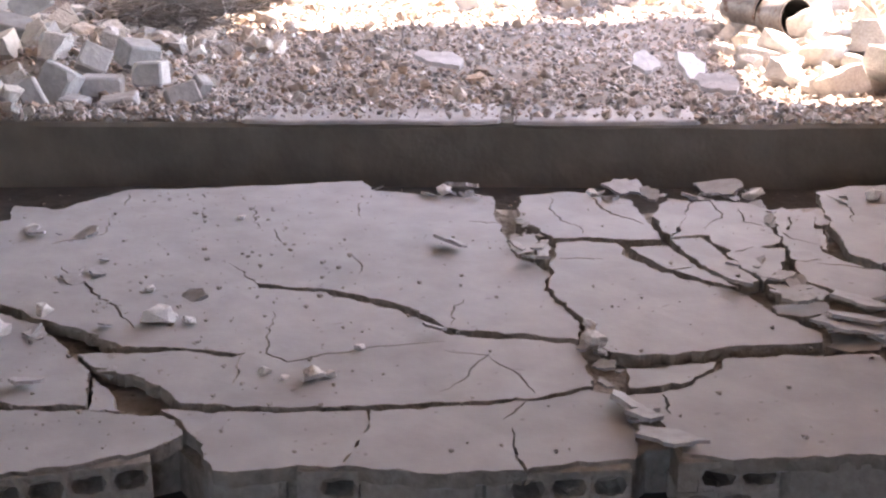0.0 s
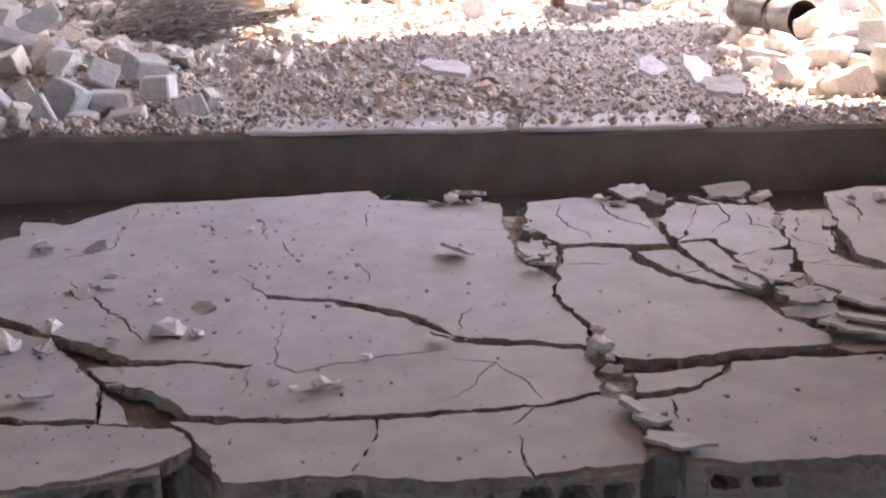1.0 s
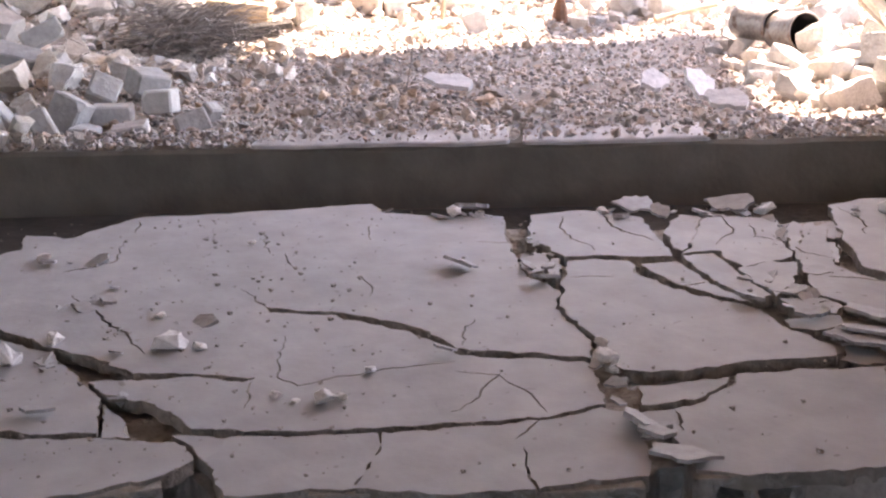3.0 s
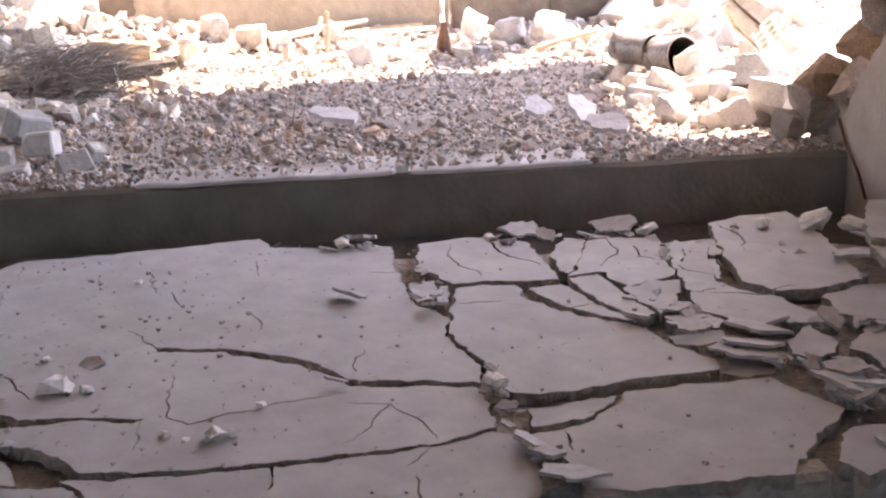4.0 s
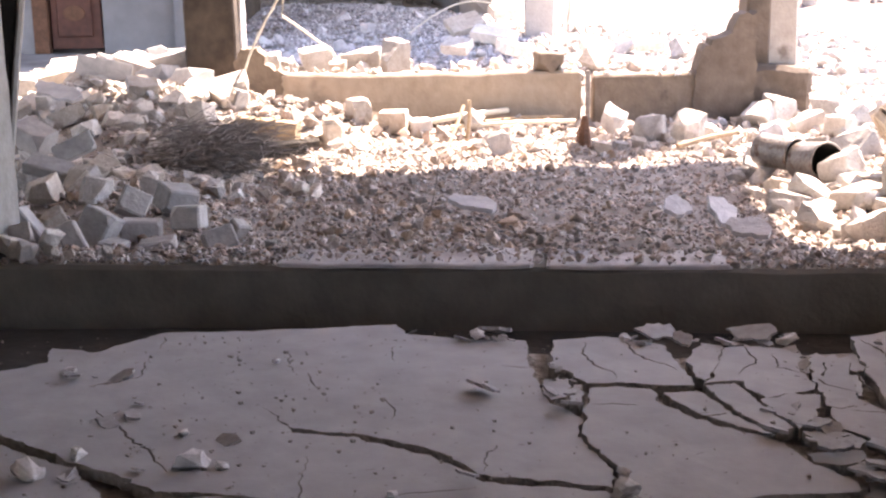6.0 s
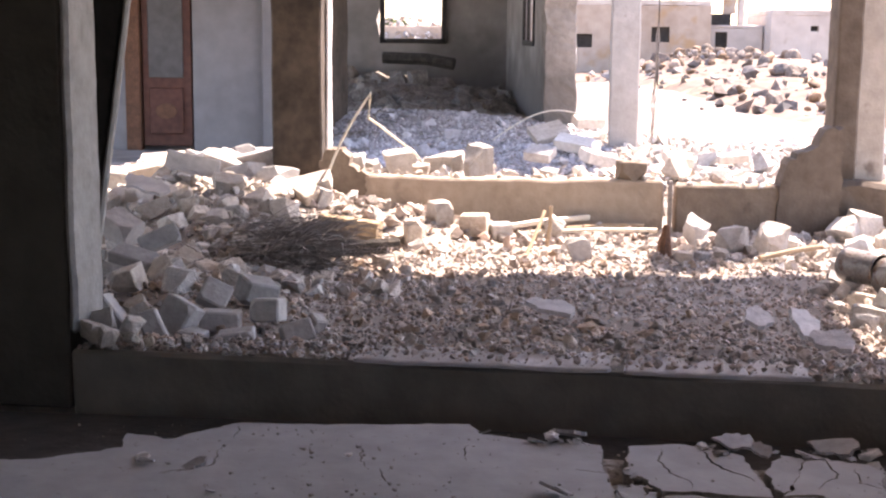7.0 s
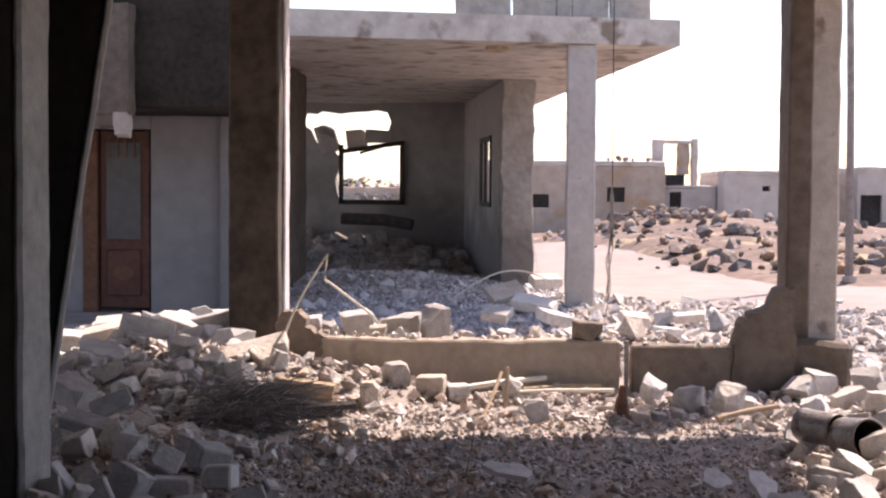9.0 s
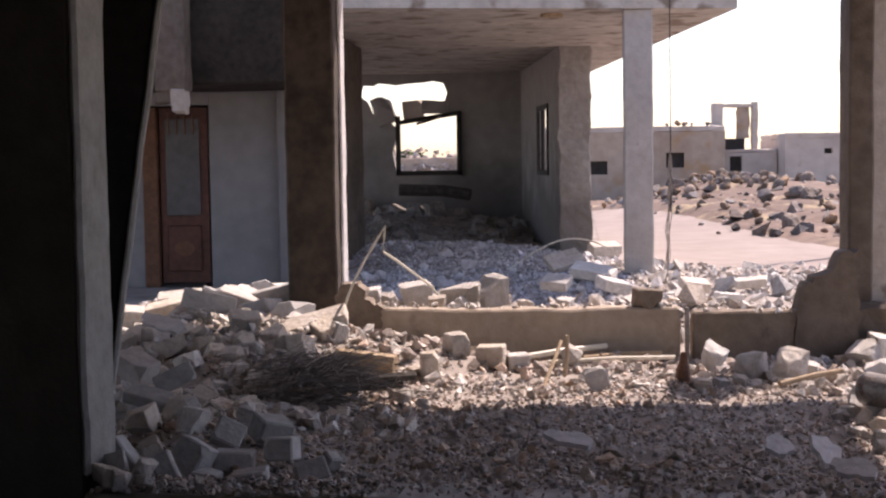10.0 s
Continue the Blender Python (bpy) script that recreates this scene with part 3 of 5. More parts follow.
def hairline(points, wide):
    """A thin jagged wedge along points, to cut a crack that closes at both ends."""
    bm, rows, pts = bmesh.new(), [], []
    for (ax, ay), (bx, by) in zip(points, points[1:]):
        k = max(2, int(math.hypot(bx - ax, by - ay) / 0.02))
        pts += [fray(ax + (bx - ax) * i / k, ay + (by - ay) * i / k) for i in range(k)]
    pts.append(fray(*points[-1]))
    for i, (x, y) in enumerate(pts):
        x0, y0 = pts[max(0, i - 1)]
        x1, y1 = pts[min(len(pts) - 1, i + 1)]
        d = Vector((y0 - y1, x1 - x0)).normalized() * wide * (0.25 + 0.75 * min(1, 3 * min(i, len(pts) - 1 - i) / len(pts)))
        rows.append([bm.verts.new((x + d.x * a, y + d.y * a, z)) for a, z in ((-1, 0.2), (1, 0.2), (0.6, 0.122), (-0.6, 0.122))])
    for a, b in zip(rows, rows[1:]):
        for i in range(4):
            bm.faces.new((a[i], a[(i + 1) % 4], b[(i + 1) % 4], b[i]))
    bm.faces.new(rows[0])
    bm.faces.new(rows[-1])
    return mesh_of("hairline", bm, CORE)


CRACKS = (
    ((-0.657, 4.353), (-0.636, 4.231), (-0.615, 4.115)), ((-0.562, 4.11), (-0.52, 3.971)), ((-0.303, 4.4), (-0.308, 4.319), (-0.294, 4.228)),
    ((-0.484, 3.417), (-0.481, 3.262), (-0.471, 3.136), (-0.418, 3.081), (-0.31, 3.135), (-0.197, 3.169), (-0.029, 3.211)),
    ((0.032, 3.501), (-0.001, 3.421), (-0.012, 3.311)), ((-0.025, 3.143), (0.077, 3.115), (0.036, 2.991), (-0.039, 2.908)), ((0.077, 3.115), (0.152, 3.003), (0.189, 2.9)),
    ((-0.304, 3.875), (-0.263, 3.749), (-0.268, 3.689)), ((-1.11, 4.512), (-1.09, 4.351)), ((-1.25, 3.972), (-1.16, 4.016), (-1.1, 4.076), (-1.11, 4.258)),
    ((-0.53, 3.123), (-0.538, 3.056), (-0.52, 2.99), (-0.528, 2.949)),
)
MORE_CRACKS = (
    ((-1.15, 3.761), (-1.01, 3.561), (-0.932, 3.459), (-0.837, 3.303)), ((0.181, 2.864), (0.155, 2.824), (0.107, 2.756)), ((0.345, 4.399), (0.325, 4.258), (0.363, 4.166), (0.411, 4.093), (0.404, 4.027)),
    ((0.492, 2.886), (0.479, 2.784)), ((0.314, 3.797), (0.448, 3.795)), ((0.06, 4.181), (0.16, 4.163)), ((0.705, 3.734), (0.618, 3.703)), ((0.951, 4.276), (0.94, 4.14), (1.02, 4.076)),
    ((1.38, 3.684), (1.45, 3.702), (1.53, 3.754)), ((1.22, 4.128), (1.17, 4.026), (1.14, 3.861)), ((1.66, 3.659), (1.55, 3.534)), ((1.53, 3.241), (1.65, 3.242)),
    ((0.47, 4.47), (0.50, 4.26), (0.62, 4.12)), ((0.86, 4.42), (0.89, 4.22), (0.80, 4.06)), ((1.27, 4.42), (1.32, 4.25), (1.28, 4.12)), ((1.08, 3.75), (1.22, 3.70), (1.32, 3.74)), ((0.99, 4.15), (1.05, 3.98), (1.12, 3.9)),
)


def cut_cracks():
    """Cuts every hairline out of the slabs that it crosses."""
    blades = [(c, hairline(c, 0.0032)) for c in CRACKS] + [(c, hairline(c, 0.0055 if i % 3 == 0 else 0.0035)) for i, c in enumerate(MORE_CRACKS)]
    for line, blade in blades:
        tool = new("blade", blade)
        x0, x1 = min(p[0] for p in line), max(p[0] for p in line)
        y0, y1 = min(p[1] for p in line), max(p[1] for p in line)
        for ob in SLABS:
            bpy.context.view_layer.update()
            low = [min((ob.matrix_world @ Vector(c))[k] for c in ob.bound_box) for k in (0, 1)]
            top = [max((ob.matrix_world @ Vector(c))[k] for c in ob.bound_box) for k in (0, 1)]
            if x1 < low[0] or x0 > top[0] or y1 < low[1] or y0 > top[1]:
                continue
            cut = ob.modifiers.new("cut", "BOOLEAN")
            cut.operation, cut.object, cut.solver = "DIFFERENCE", tool, "EXACT"
            made = bpy.data.meshes.new_from_object(ob.evaluated_get(bpy.context.evaluated_depsgraph_get()))
            ob.modifiers.remove(cut)
            if len(made.polygons) >= 0.8 * len(ob.data.polygons):
                ob.data = made
        bpy.data.objects.remove(tool)


cut_cracks()
bed = [(-2.1, 2.56), (-1.0, 2.58), (-0.62, 2.72), (-0.55, 2.6), (0.36, 2.6), (0.42, 2.68), (0.95, 2.64), (1.12, 2.58), (1.8, 2.6), (1.9, 4.1), (1.35, 4.4), (0.6, 4.35), (-0.3, 4.5), (-1.1, 4.42), (-1.45, 4.15), (-2.1, 3.95)]
part("block_core", prism(ragged(bed + bed[:1], 0.02, 0.1, 2)[:-1], 0.0, 0.106), CORE, panel, "rough grey block core under the plaster")


# ---- rubble in front ----
def scatter_stones(name, label, count, area, size, seed, mat, lift=0.3, keep=None, base=ground_height):
    """Many small angular stones as one mesh."""
    rng = random.Random(seed)
    kinds = []
    for s in range(8):
        r = random.Random(seed * 50 + s)
        b = bmesh.new()
        for i in range(9):
            v = Vector((r.uniform(-1, 1), r.uniform(-1, 1), r.uniform(-1, 1))).normalized()
            b.verts.new((v.x * 0.5, v.y * 0.42, v.z * 0.36))
        bmesh.ops.convex_hull(b, input=b.verts)
        bmesh.ops.delete(b, geom=[v for v in b.verts if not v.link_faces], context="VERTS")
        b.verts.index_update()
        kinds.append(([v.co.copy() for v in b.verts], [[v.index for v in f.verts] for f in b.faces]))
        b.free()
    verts, faces = [], []
    x0, x1, y0, y1 = area
    while count > 0:
        x, y = rng.uniform(x0, x1), rng.uniform(y0, y1)
        if keep and rng.random() > keep(x, y):
            count -= 0.3
            continue
        count -= 1
        s = size[0] + (size[1] - size[0]) * rng.random() ** 3
        m = pose(x, y, base(x, y) + s * 0.36 * lift, rng.uniform(-40, 40), rng.uniform(-40, 40), rng.uniform(0, 360))
        co, fs = kinds[rng.randrange(8)]
        first = len(verts)
        verts += [(m @ (c * s))[:] for c in co]
        faces += [[first + i for i in f] for f in fs]
    me = bpy.data.meshes.new(name)
    me.from_pydata(verts, [], faces)
    me.materials.append(mat)
    return tagged(new(name, me), label, "rubble", kind="stuff")


scatter_stones("gravel", "small angular stones and plaster crumbs on the ground", 21000, (-2.4, 2.6, 5.33, 9.2), (0.013, 0.05), 1, STONE, 0.6)
scatter_stones("gravel", "larger brown stones among the gravel", 1100, (-2.2, 1.6, 5.35, 9.0), (0.03, 0.11), 6, BROWN, 0.6, lambda x, y: max(0.08, min(1.0, 0.75 - 0.55 * x)))
scatter_stones("gravel", "bright crushed rubble before the low wall", 6500, (-4.0, 4.0, 8.6, 12.5), (0.02, 0.12), 2, PALESTONE)
scatter_stones("gravel", "broken rubble spread through the ruined room", 26000, (-3.4, 0.6, 11.4, 20.5), (0.02, 0.085), 3, GREYSTONE, 0.5)
scatter_stones("rubble", "grey broken masonry lying in the dust of the ruined room", 170, (-3.6, 0.4, 11.8, 20.5), (0.06, 0.3), 33, GREYSTONE, 0.3)
scatter_stones("gravel", "sunlit rubble spread beside the ruined room", 3000, (0.2, 4.5, 11.0, 19.0), (0.03, 0.2), 23, PALESTONE, 0.3, lambda x, y: 1.0 if y < 17.5 else 0.4)
DARKSTONE = material("dark roadside stones", (0.11, 0.095, 0.09), (0.26, 0.23, 0.215), 2, 0.9, 0.5, 12, vary="island", spread=0.4)
scatter_stones("roadside_stones", "dark stones tumbled along the earth bank", 600, (1.5, 13, 22.5, 38), (0.12, 0.5), 14, DARKSTONE, 0.7, lambda x, y: math.exp(-((y - verge(x) - 3.5) / 3.5) ** 2))
scatter_stones("gravel", "stony verge along the road", 1500, (1.0, 14, 22.5, 34), (0.06, 0.3), 4, STONE, 0.3, lambda x, y: 1.0 if y > verge(x) + 0.5 else 0.0)

ROCKS = [shard_mesh("broken_stone", 100 + i, ROCK, 3 + i % 5) for i in range(14)]
TORN = [rock_mesh("broken_stone", 190 + i, TORNWALL, 0.8, 0.6) for i in range(9)]
LUMPS = [rock_mesh("mortar_lump", 170 + i, WHITELUMP, 0.7, 0.3, 0.10) for i in range(9)]
BOULDERS = [rock_mesh("boulder", 150 + i, BASALT, 0.85, 0.1, 0.06, 5) for i in range(9)]
SOOTY = [shard_mesh("sooty_stone", 230 + i, SOOT, 4) for i in range(9)]
BLOCKS = [block_mesh("concrete_block", 200 + i, BLOCK, ((0.4, 0.2, 0.2), (0.3, 0.2, 0.15), (0.22, 0.2, 0.18), (0.38, 0.2, 0.15))[i % 4]) for i in range(8)]


def rock(x, y, size, seed, label="angular lump of broken masonry in the rubble", sink=0.3, z=None):
    rng = random.Random(seed)
    base = ground_height(x, y) if z is None else z
    thing("broken_stone", ROCKS[seed % 14], None, label, "stone", pose(x, y, base + size * (0.33 - 0.3 * sink), rng.uniform(-25, 25), rng.uniform(-25, 25), rng.uniform(0, 360))
          @ Matrix.Diagonal((size, size, size, 1)), "rubble stones")


def block(x, y, z, turn, seed, rx=0, ry=0, scale=1.0, label="grey concrete building block lying in the rubble"):
    thing("concrete_block", BLOCKS[seed % 8], None, label, "block", pose(x, y, z, rx, ry, turn) @ Matrix.Diagonal((scale, scale, scale, 1)), "fallen blocks")


# broken blocks heaped by the whitewashed edge
def heap_block(x, y, z, sx, sy, sz, rx, ry, rz, seed, mat=None, label="pale broken concrete block heaped by the opening"):
    thing("concrete_block", block_mesh("concrete_block", seed, mat or BLOCK, (sx, sy, sz), 0.22), None, label, "block", pose(x, y, z, rx, ry, rz), "heaped blocks")


for i, (x, y, z, sx, sy, sz, rx, ry, rz) in enumerate((
        (-1.690, 5.42, 0.307, 0.11, 0.12, 0.2, -12, -22, 15),
        (-1.641, 5.62, 0.310, 0.18, 0.16, 0.2, -20, 24, -20),
        (-1.564, 5.95, 0.347, 0.17, 0.16, 0.09, 50, 28, 10),
        (-1.492, 5.78, 0.270, 0.22, 0.16, 0.11, -4, 2, 8),
        (-1.293, 5.84, 0.305, 0.17, 0.14, 0.13, -8, -4, -10),
        (-1.120, 5.62, 0.253, 0.17, 0.14, 0.13, -25, -14, 22),
        (-1.436, 6.25, 0.311, 0.21, 0.17, 0.15, 14, 12, 40),
        (-1.546, 5.50, 0.251, 0.16, 0.12, 0.08, 6, 4, 70),
        (-1.090, 5.90, 0.241, 0.1, 0.09, 0.09, 30, 12, 50),
        (-1.367, 5.55, 0.249, 0.2, 0.12, 0.07, 4, -6, 5),
        (-1.893, 5.55, 0.291, 0.12, 0.2, 0.34, -10, -38, 10),
        (-1.900, 6.70, 0.259, 0.3, 0.2, 0.12, 6, 2, 10),
        (-2.228, 6.90, 0.343, 0.4, 0.22, 0.1, 16, 14, -10),
        (-2.222, 7.30, 0.380, 0.34, 0.22, 0.16, -18, -22, 24),
        (-2.534, 7.60, 0.399, 0.36, 0.24, 0.2, 10, 20, -30))):
    k = 0.8 if y < 6.5 else 0.66
    heap_block(x, y, z - 0.025, sx * k, sy * k, sz * k, rx, ry, rz, 400 + i)
for i, (x, y, sz) in enumerate(((-1.85, 6.35, 0.30), (-1.62, 6.1, 0.2), (-1.62, 6.6, 0.24), (-2.05, 6.8, 0.3), (-1.9, 5.9, 0.24), (-2.1, 6.3, 0.3), (-1.8, 7.2, 0.26), (-1.45, 7.1, 0.16), (-2.2, 7.4, 0.3), (-1.1, 6.15, 0.12), (-0.92, 5.75, 0.09), (-1.0, 5.6, 0.11), (-0.95, 6.3, 0.10))):
    rock(x, y, sz * 0.62, 1300 + i, "angular grey lump of broken concrete", 0.2)
# sunlit blocks and slabs along the crest of the heap
for i, (x, y, z, sx, sy, sz, rx, ry, rz) in enumerate((
        (-2.057, 9.60, 0.336, 0.86, 0.26, 0.09, 18, -15, 6),
        (-3.152, 10.20, 0.399, 0.42, 0.22, 0.16, 12, -12, 8),
        (-3.016, 9.20, 0.330, 0.38, 0.2, 0.06, 20, 14, -12),
        (-2.299, 10.00, 0.346, 0.3, 0.16, 0.1, 20, -24, 10),
        (-2.862, 10.30, 0.371, 0.26, 0.22, 0.26, 20, 16, 30),
        (-2.564, 9.60, 0.330, 0.2, 0.16, 0.2, 8, 30, 25),
        (-2.482, 9.90, 0.331, 0.14, 0.14, 0.2, 0, 12, 50),
        (-3.514, 10.40, 0.345, 0.5, 0.2, 0.14, 14, 6, 4),
        (-2.725, 9.30, 0.312, 0.18, 0.14, 0.2, 30, -10, 14),
        (-1.777, 9.50, 0.334, 0.22, 0.2, 0.14, 20, -20, 36),
        (-3.287, 11.00, 0.408, 0.5, 0.3, 0.12, 10, -4, 12),
        (-2.851, 11.20, 0.390, 0.4, 0.25, 0.16, 14, 8, -20),
        (-2.585, 11.60, 0.382, 0.3, 0.22, 0.2, 0, 0, 10))):
    heap_block(x, y, z, sx * (1.0 if i == 0 else 0.72), sy * 0.85, sz, rx, ry, rz, 440 + i, ROCK, "sunlit broken masonry block on the rubble heap")
rng = random.Random(5)
for i in range(46):
    x, y = rng.uniform(-3.8, -1.6), rng.uniform(8.8, 12.5)
    rock(x, y, rng.uniform(0.10, 0.26), 300 + i)
for i in range(10):
    x, y = rng.uniform(-3.6, -1.9), rng.uniform(8.6, 12.5)
    block(x, y, ground_height(x, y) + 0.12, rng.uniform(0, 180), i, rng.uniform(-25, 25), rng.uniform(-25, 25))
for i in range(44):
    x, y = rng.uniform(1.55, 3.4), rng.uniform(6.2, 10.2)
    if x - 1.5 > (y - 9.6) * 0.5:
        rock(x, y, rng.uniform(0.10, 0.30), 400 + i, "sunlit lump of broken masonry in the rubble")
for i in range(40):
    x, y = rng.uniform(-1.5, 2.0), rng.uniform(8.75, 10.0)
    rock(x, y, rng.uniform(0.05, 0.14), 500 + i)
scatter_stones("rubble", "sunlit masonry lumps piled behind the low wall", 200, (-2.2, 2.0, 10.6, 11.8), (0.05, 0.22), 21, PALESTONE, 0.7)
scatter_stones("rubble", "sunlit broken stones strewn behind the low wall", 110, (-0.2, 3.5, 11.0, 17.0), (0.10, 0.42), 8, PALESTONE, 0.5)
scatter_stones("rubble", "small broken masonry in the heap", 1500, (-4.0, -0.9, 6.9, 12.5), (0.05, 0.17), 9, PALESTONE, 0.8)
scatter_stones("rubble", "stone crumbs lying on top of the low wall", 150, (-1.7, 1.6, 10.10, 10.24), (0.02, 0.10), 16, PALESTONE, 0.6, lambda x, y: 0.3 if 0.74 < x < 0.9 else 1.0, lambda x, y: 0.425 if x < 0.8 else 0.395)
scatter_stones("rubble", "rubble banked against the low wall", 420, (-1.8, 1.9, 9.3, 10.02), (0.04, 0.15), 10, STONE, 0.8)
scatter_stones("rubble", "sunlit masonry rubble by the drums", 700, (1.45, 3.6, 5.6, 10.3), (0.04, 0.16), 12, PALESTONE, 0.7)
for i in range(290):
    a = rng.gauss(6.0, 2.2) if i % 2 else rng.gauss(3.5, 1.1)
    b = verge(a) + 1.6 + abs(rng.gauss(0, 4.0)) if i % 2 else rng.gauss(34.3, 1.5)
    thing("boulder", BOULDERS[i % 9], None, "dark basalt boulder in a roadside heap", "boulder",
          pose(a, b, ground_height(a, b) + 0.16, rng.uniform(-30, 30), rng.uniform(-30, 30), rng.uniform(0, 360)) @ Matrix.Diagonal((s := 0.16 + 0.44 * rng.random() ** 2, s, s, 1)), "boulder heap")

scatter_stones("boulder_heap", "dark basalt stones heaped along the road", 420, (0.9, 11.5, 27.0, 40.0), (0.16, 0.55), 61, DARKSTONE, 0.9,
               lambda x, y: max(math.exp(-((x - 3.5) / 1.5) ** 2 - ((y - 34.3) / 2.0) ** 2), 0.6 * math.exp(-((x - 6.3) / 2.6) ** 2 - ((y - verge(x) - 5.0) / 3.5) ** 2)))

# pale stones and slabs lying behind the low wall
for i, (x, y, z, sx, sz, turn) in enumerate((
        (-1.311, 11.00, 0.436, 0.26, 0.2, 20),
        (-0.947, 11.10, 0.443, 0.3, 0.2, -10),
        (-0.693, 11.00, 0.465, 0.24, 0.24, 40),
        (-1.654, 10.80, 0.458, 0.22, 0.18, 10),
        (-1.480, 10.70, 0.413, 0.16, 0.12, 60),
        (-1.084, 10.60, 0.422, 0.14, 0.1, 5),
        (-0.394, 10.60, 0.401, 0.12, 0.1, 30),
        (-0.086, 10.70, 0.407, 0.16, 0.1, 70))):
    thing("broken_stone", shard_mesh("broken_stone", 830 + i, ROCK, 3), None, "pale sunlit stone lying behind the low wall", "stone", pose(x, y, z, 8, -6, turn) @ Matrix.Diagonal((sx, sx, sz * 1.5, 1)), "rubble stones")
for i, (x, y, z, sx, sy, sz, rx, ry, rz) in enumerate((
        (0.183, 14.60, 0.317, 0.62, 0.4, 0.14, 12, 8, -14),
        (-0.127, 15.60, 0.365, 0.55, 0.45, 0.1, 22, -14, 20),
        (0.356, 13.20, 0.308, 0.4, 0.3, 0.14, 10, 12, 30),
        (-0.192, 13.40, 0.320, 0.36, 0.3, 0.12, 18, 4, -20),
        (0.363, 17.50, 0.376, 0.5, 0.4, 0.16, 10, 0, 15),
        (1.123, 13.00, 0.322, 0.34, 0.3, 0.12, 10, 6, 12),
        (1.701, 13.40, 0.309, 0.4, 0.26, 0.1, 8, -6, -12),
        (1.319, 11.90, 0.301, 0.3, 0.22, 0.14, 0, 5, 20))):
    heap_block(x, y, z, sx * 0.75, sy * 0.75, sz * 0.8, rx, ry, rz, 480 + i, ROCK, "broken concrete slab lying in rubble by the post")

# low wall and columns
LOW = pose(0, 10.05, 0, 0, 0, 2.0)
low_wall = empty("low_wall", "low tan rendered garden wall, broken along its top", "wall", LOW, kind="structure")
part("wall_section", worn(-1.56, 0.77, 0, 0.2, -0.1, 0.43, 0.06, 0.014, 2), TAN, low_wall)
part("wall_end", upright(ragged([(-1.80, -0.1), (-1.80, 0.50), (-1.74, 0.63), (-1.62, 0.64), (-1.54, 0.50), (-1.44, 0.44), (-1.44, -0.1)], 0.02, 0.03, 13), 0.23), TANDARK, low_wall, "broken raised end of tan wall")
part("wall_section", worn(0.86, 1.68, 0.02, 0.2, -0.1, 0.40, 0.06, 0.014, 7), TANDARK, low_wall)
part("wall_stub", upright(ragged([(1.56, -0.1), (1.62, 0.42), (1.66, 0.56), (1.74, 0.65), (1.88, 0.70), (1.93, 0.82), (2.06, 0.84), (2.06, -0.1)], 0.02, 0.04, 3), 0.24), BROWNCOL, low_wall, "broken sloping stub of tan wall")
left_column = empty("column", "concrete column coloured dark for shade, with a pale sunlit strip", "column", kind="structure")
# Shaft colour holds the shade; the pale strip stands for sunlight on its side.
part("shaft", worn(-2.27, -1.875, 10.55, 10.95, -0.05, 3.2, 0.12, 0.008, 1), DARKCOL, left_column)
part("pale_face", worn(-1.878, -1.852, 10.74, 10.945, 0.30, 3.2, 0.1, 0.006, 2), SILLTOP, left_column, "pale strip standing for sun on the column's side")
# One column's shaded left and lit right side, told apart by colour.
thing("column", worn(2.04, 2.22, 10.4, 10.8, -0.05, 3.2, 0.12, 0.008, 4), BROWNCOL, "concrete column, brown deepened for its shaded side", "column", kind="structure")
thing("column", worn(2.225, 2.46, 10.55, 10.85, -0.05, 3.4, 0.12, 0.01, 6), CONCRETE, "weathered concrete column, paler for its lit side", "column", kind="structure")
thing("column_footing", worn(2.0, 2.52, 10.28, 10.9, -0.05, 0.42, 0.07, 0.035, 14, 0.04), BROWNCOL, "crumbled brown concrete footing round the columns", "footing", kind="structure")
thing("masonry_block", block_mesh("masonry_block", 61, TANDARK, (0.20, 0.17, 0.15), 0.5), None, "brown broken block sitting on the low wall", "block", pose(0.53, 10.16, 0.49, 0, 4, 12), "fallen blocks")

# ---- ruined room behind ----
rear = empty("ruined_room", "open-fronted ruined concrete room with peeling ceiling", "building")
part("roof_slab", prism([(-2.98, 14.3), (-2.4, 14.4), (1.80, 15.4), (0.30, 26.2), (-6.6, 26.2), (-6.6, 16.4), (-2.98, 16.4)], 3.17, 3.46), SOFFIT, rear, "peeling stained concrete slab")
for x0, x1, z1 in ((-0.75, -0.10, 4.3), (-0.08, 0.42, 4.28), (0.60, 1.02, 4.32), (1.035, 1.50, 4.3), (0.42, 0.60, 3.95)):
    part("parapet_panel", worn(x0, x1, 15.75, 15.95, 3.46, z1, 0.15, 0.012, x0 * 3), CONCRETE, rear, "grey block parapet on the roof")
part("post", worn(0.54, 0.86, 15.2, 15.5, 0.0, 3.17, 0.15, 0.01, 9), POSTPALE, rear, "pale square concrete post")
# rear wall: a window opening and a ragged hole above its left side, all cut through
gap = ragged([(-3.40, 1.27), (-3.46, 1.7), (-3.36, 2.1), (-3.55, 2.30), (-3.85, 2.42), (-3.95, 2.66), (-4.12, 2.78), (-4.04, 2.97), (-3.2, 3.0), (-2.50, 2.99), (-2.42, 2.8), (-2.48, 2.62), (-2.9, 2.48)], 0.05, 0.16, 6)
outline = [(-6.6, 0), (-3.40, 0)] + gap + [(-2.9, 2.42), (-2.16, 2.42), (-2.16, 1.27), (-3.399, 1.27), (-3.399, 0), (-0.95, 0), (-0.95, 3.17), (-6.6, 3.17)]
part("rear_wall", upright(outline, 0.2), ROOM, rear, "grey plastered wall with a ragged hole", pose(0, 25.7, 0))
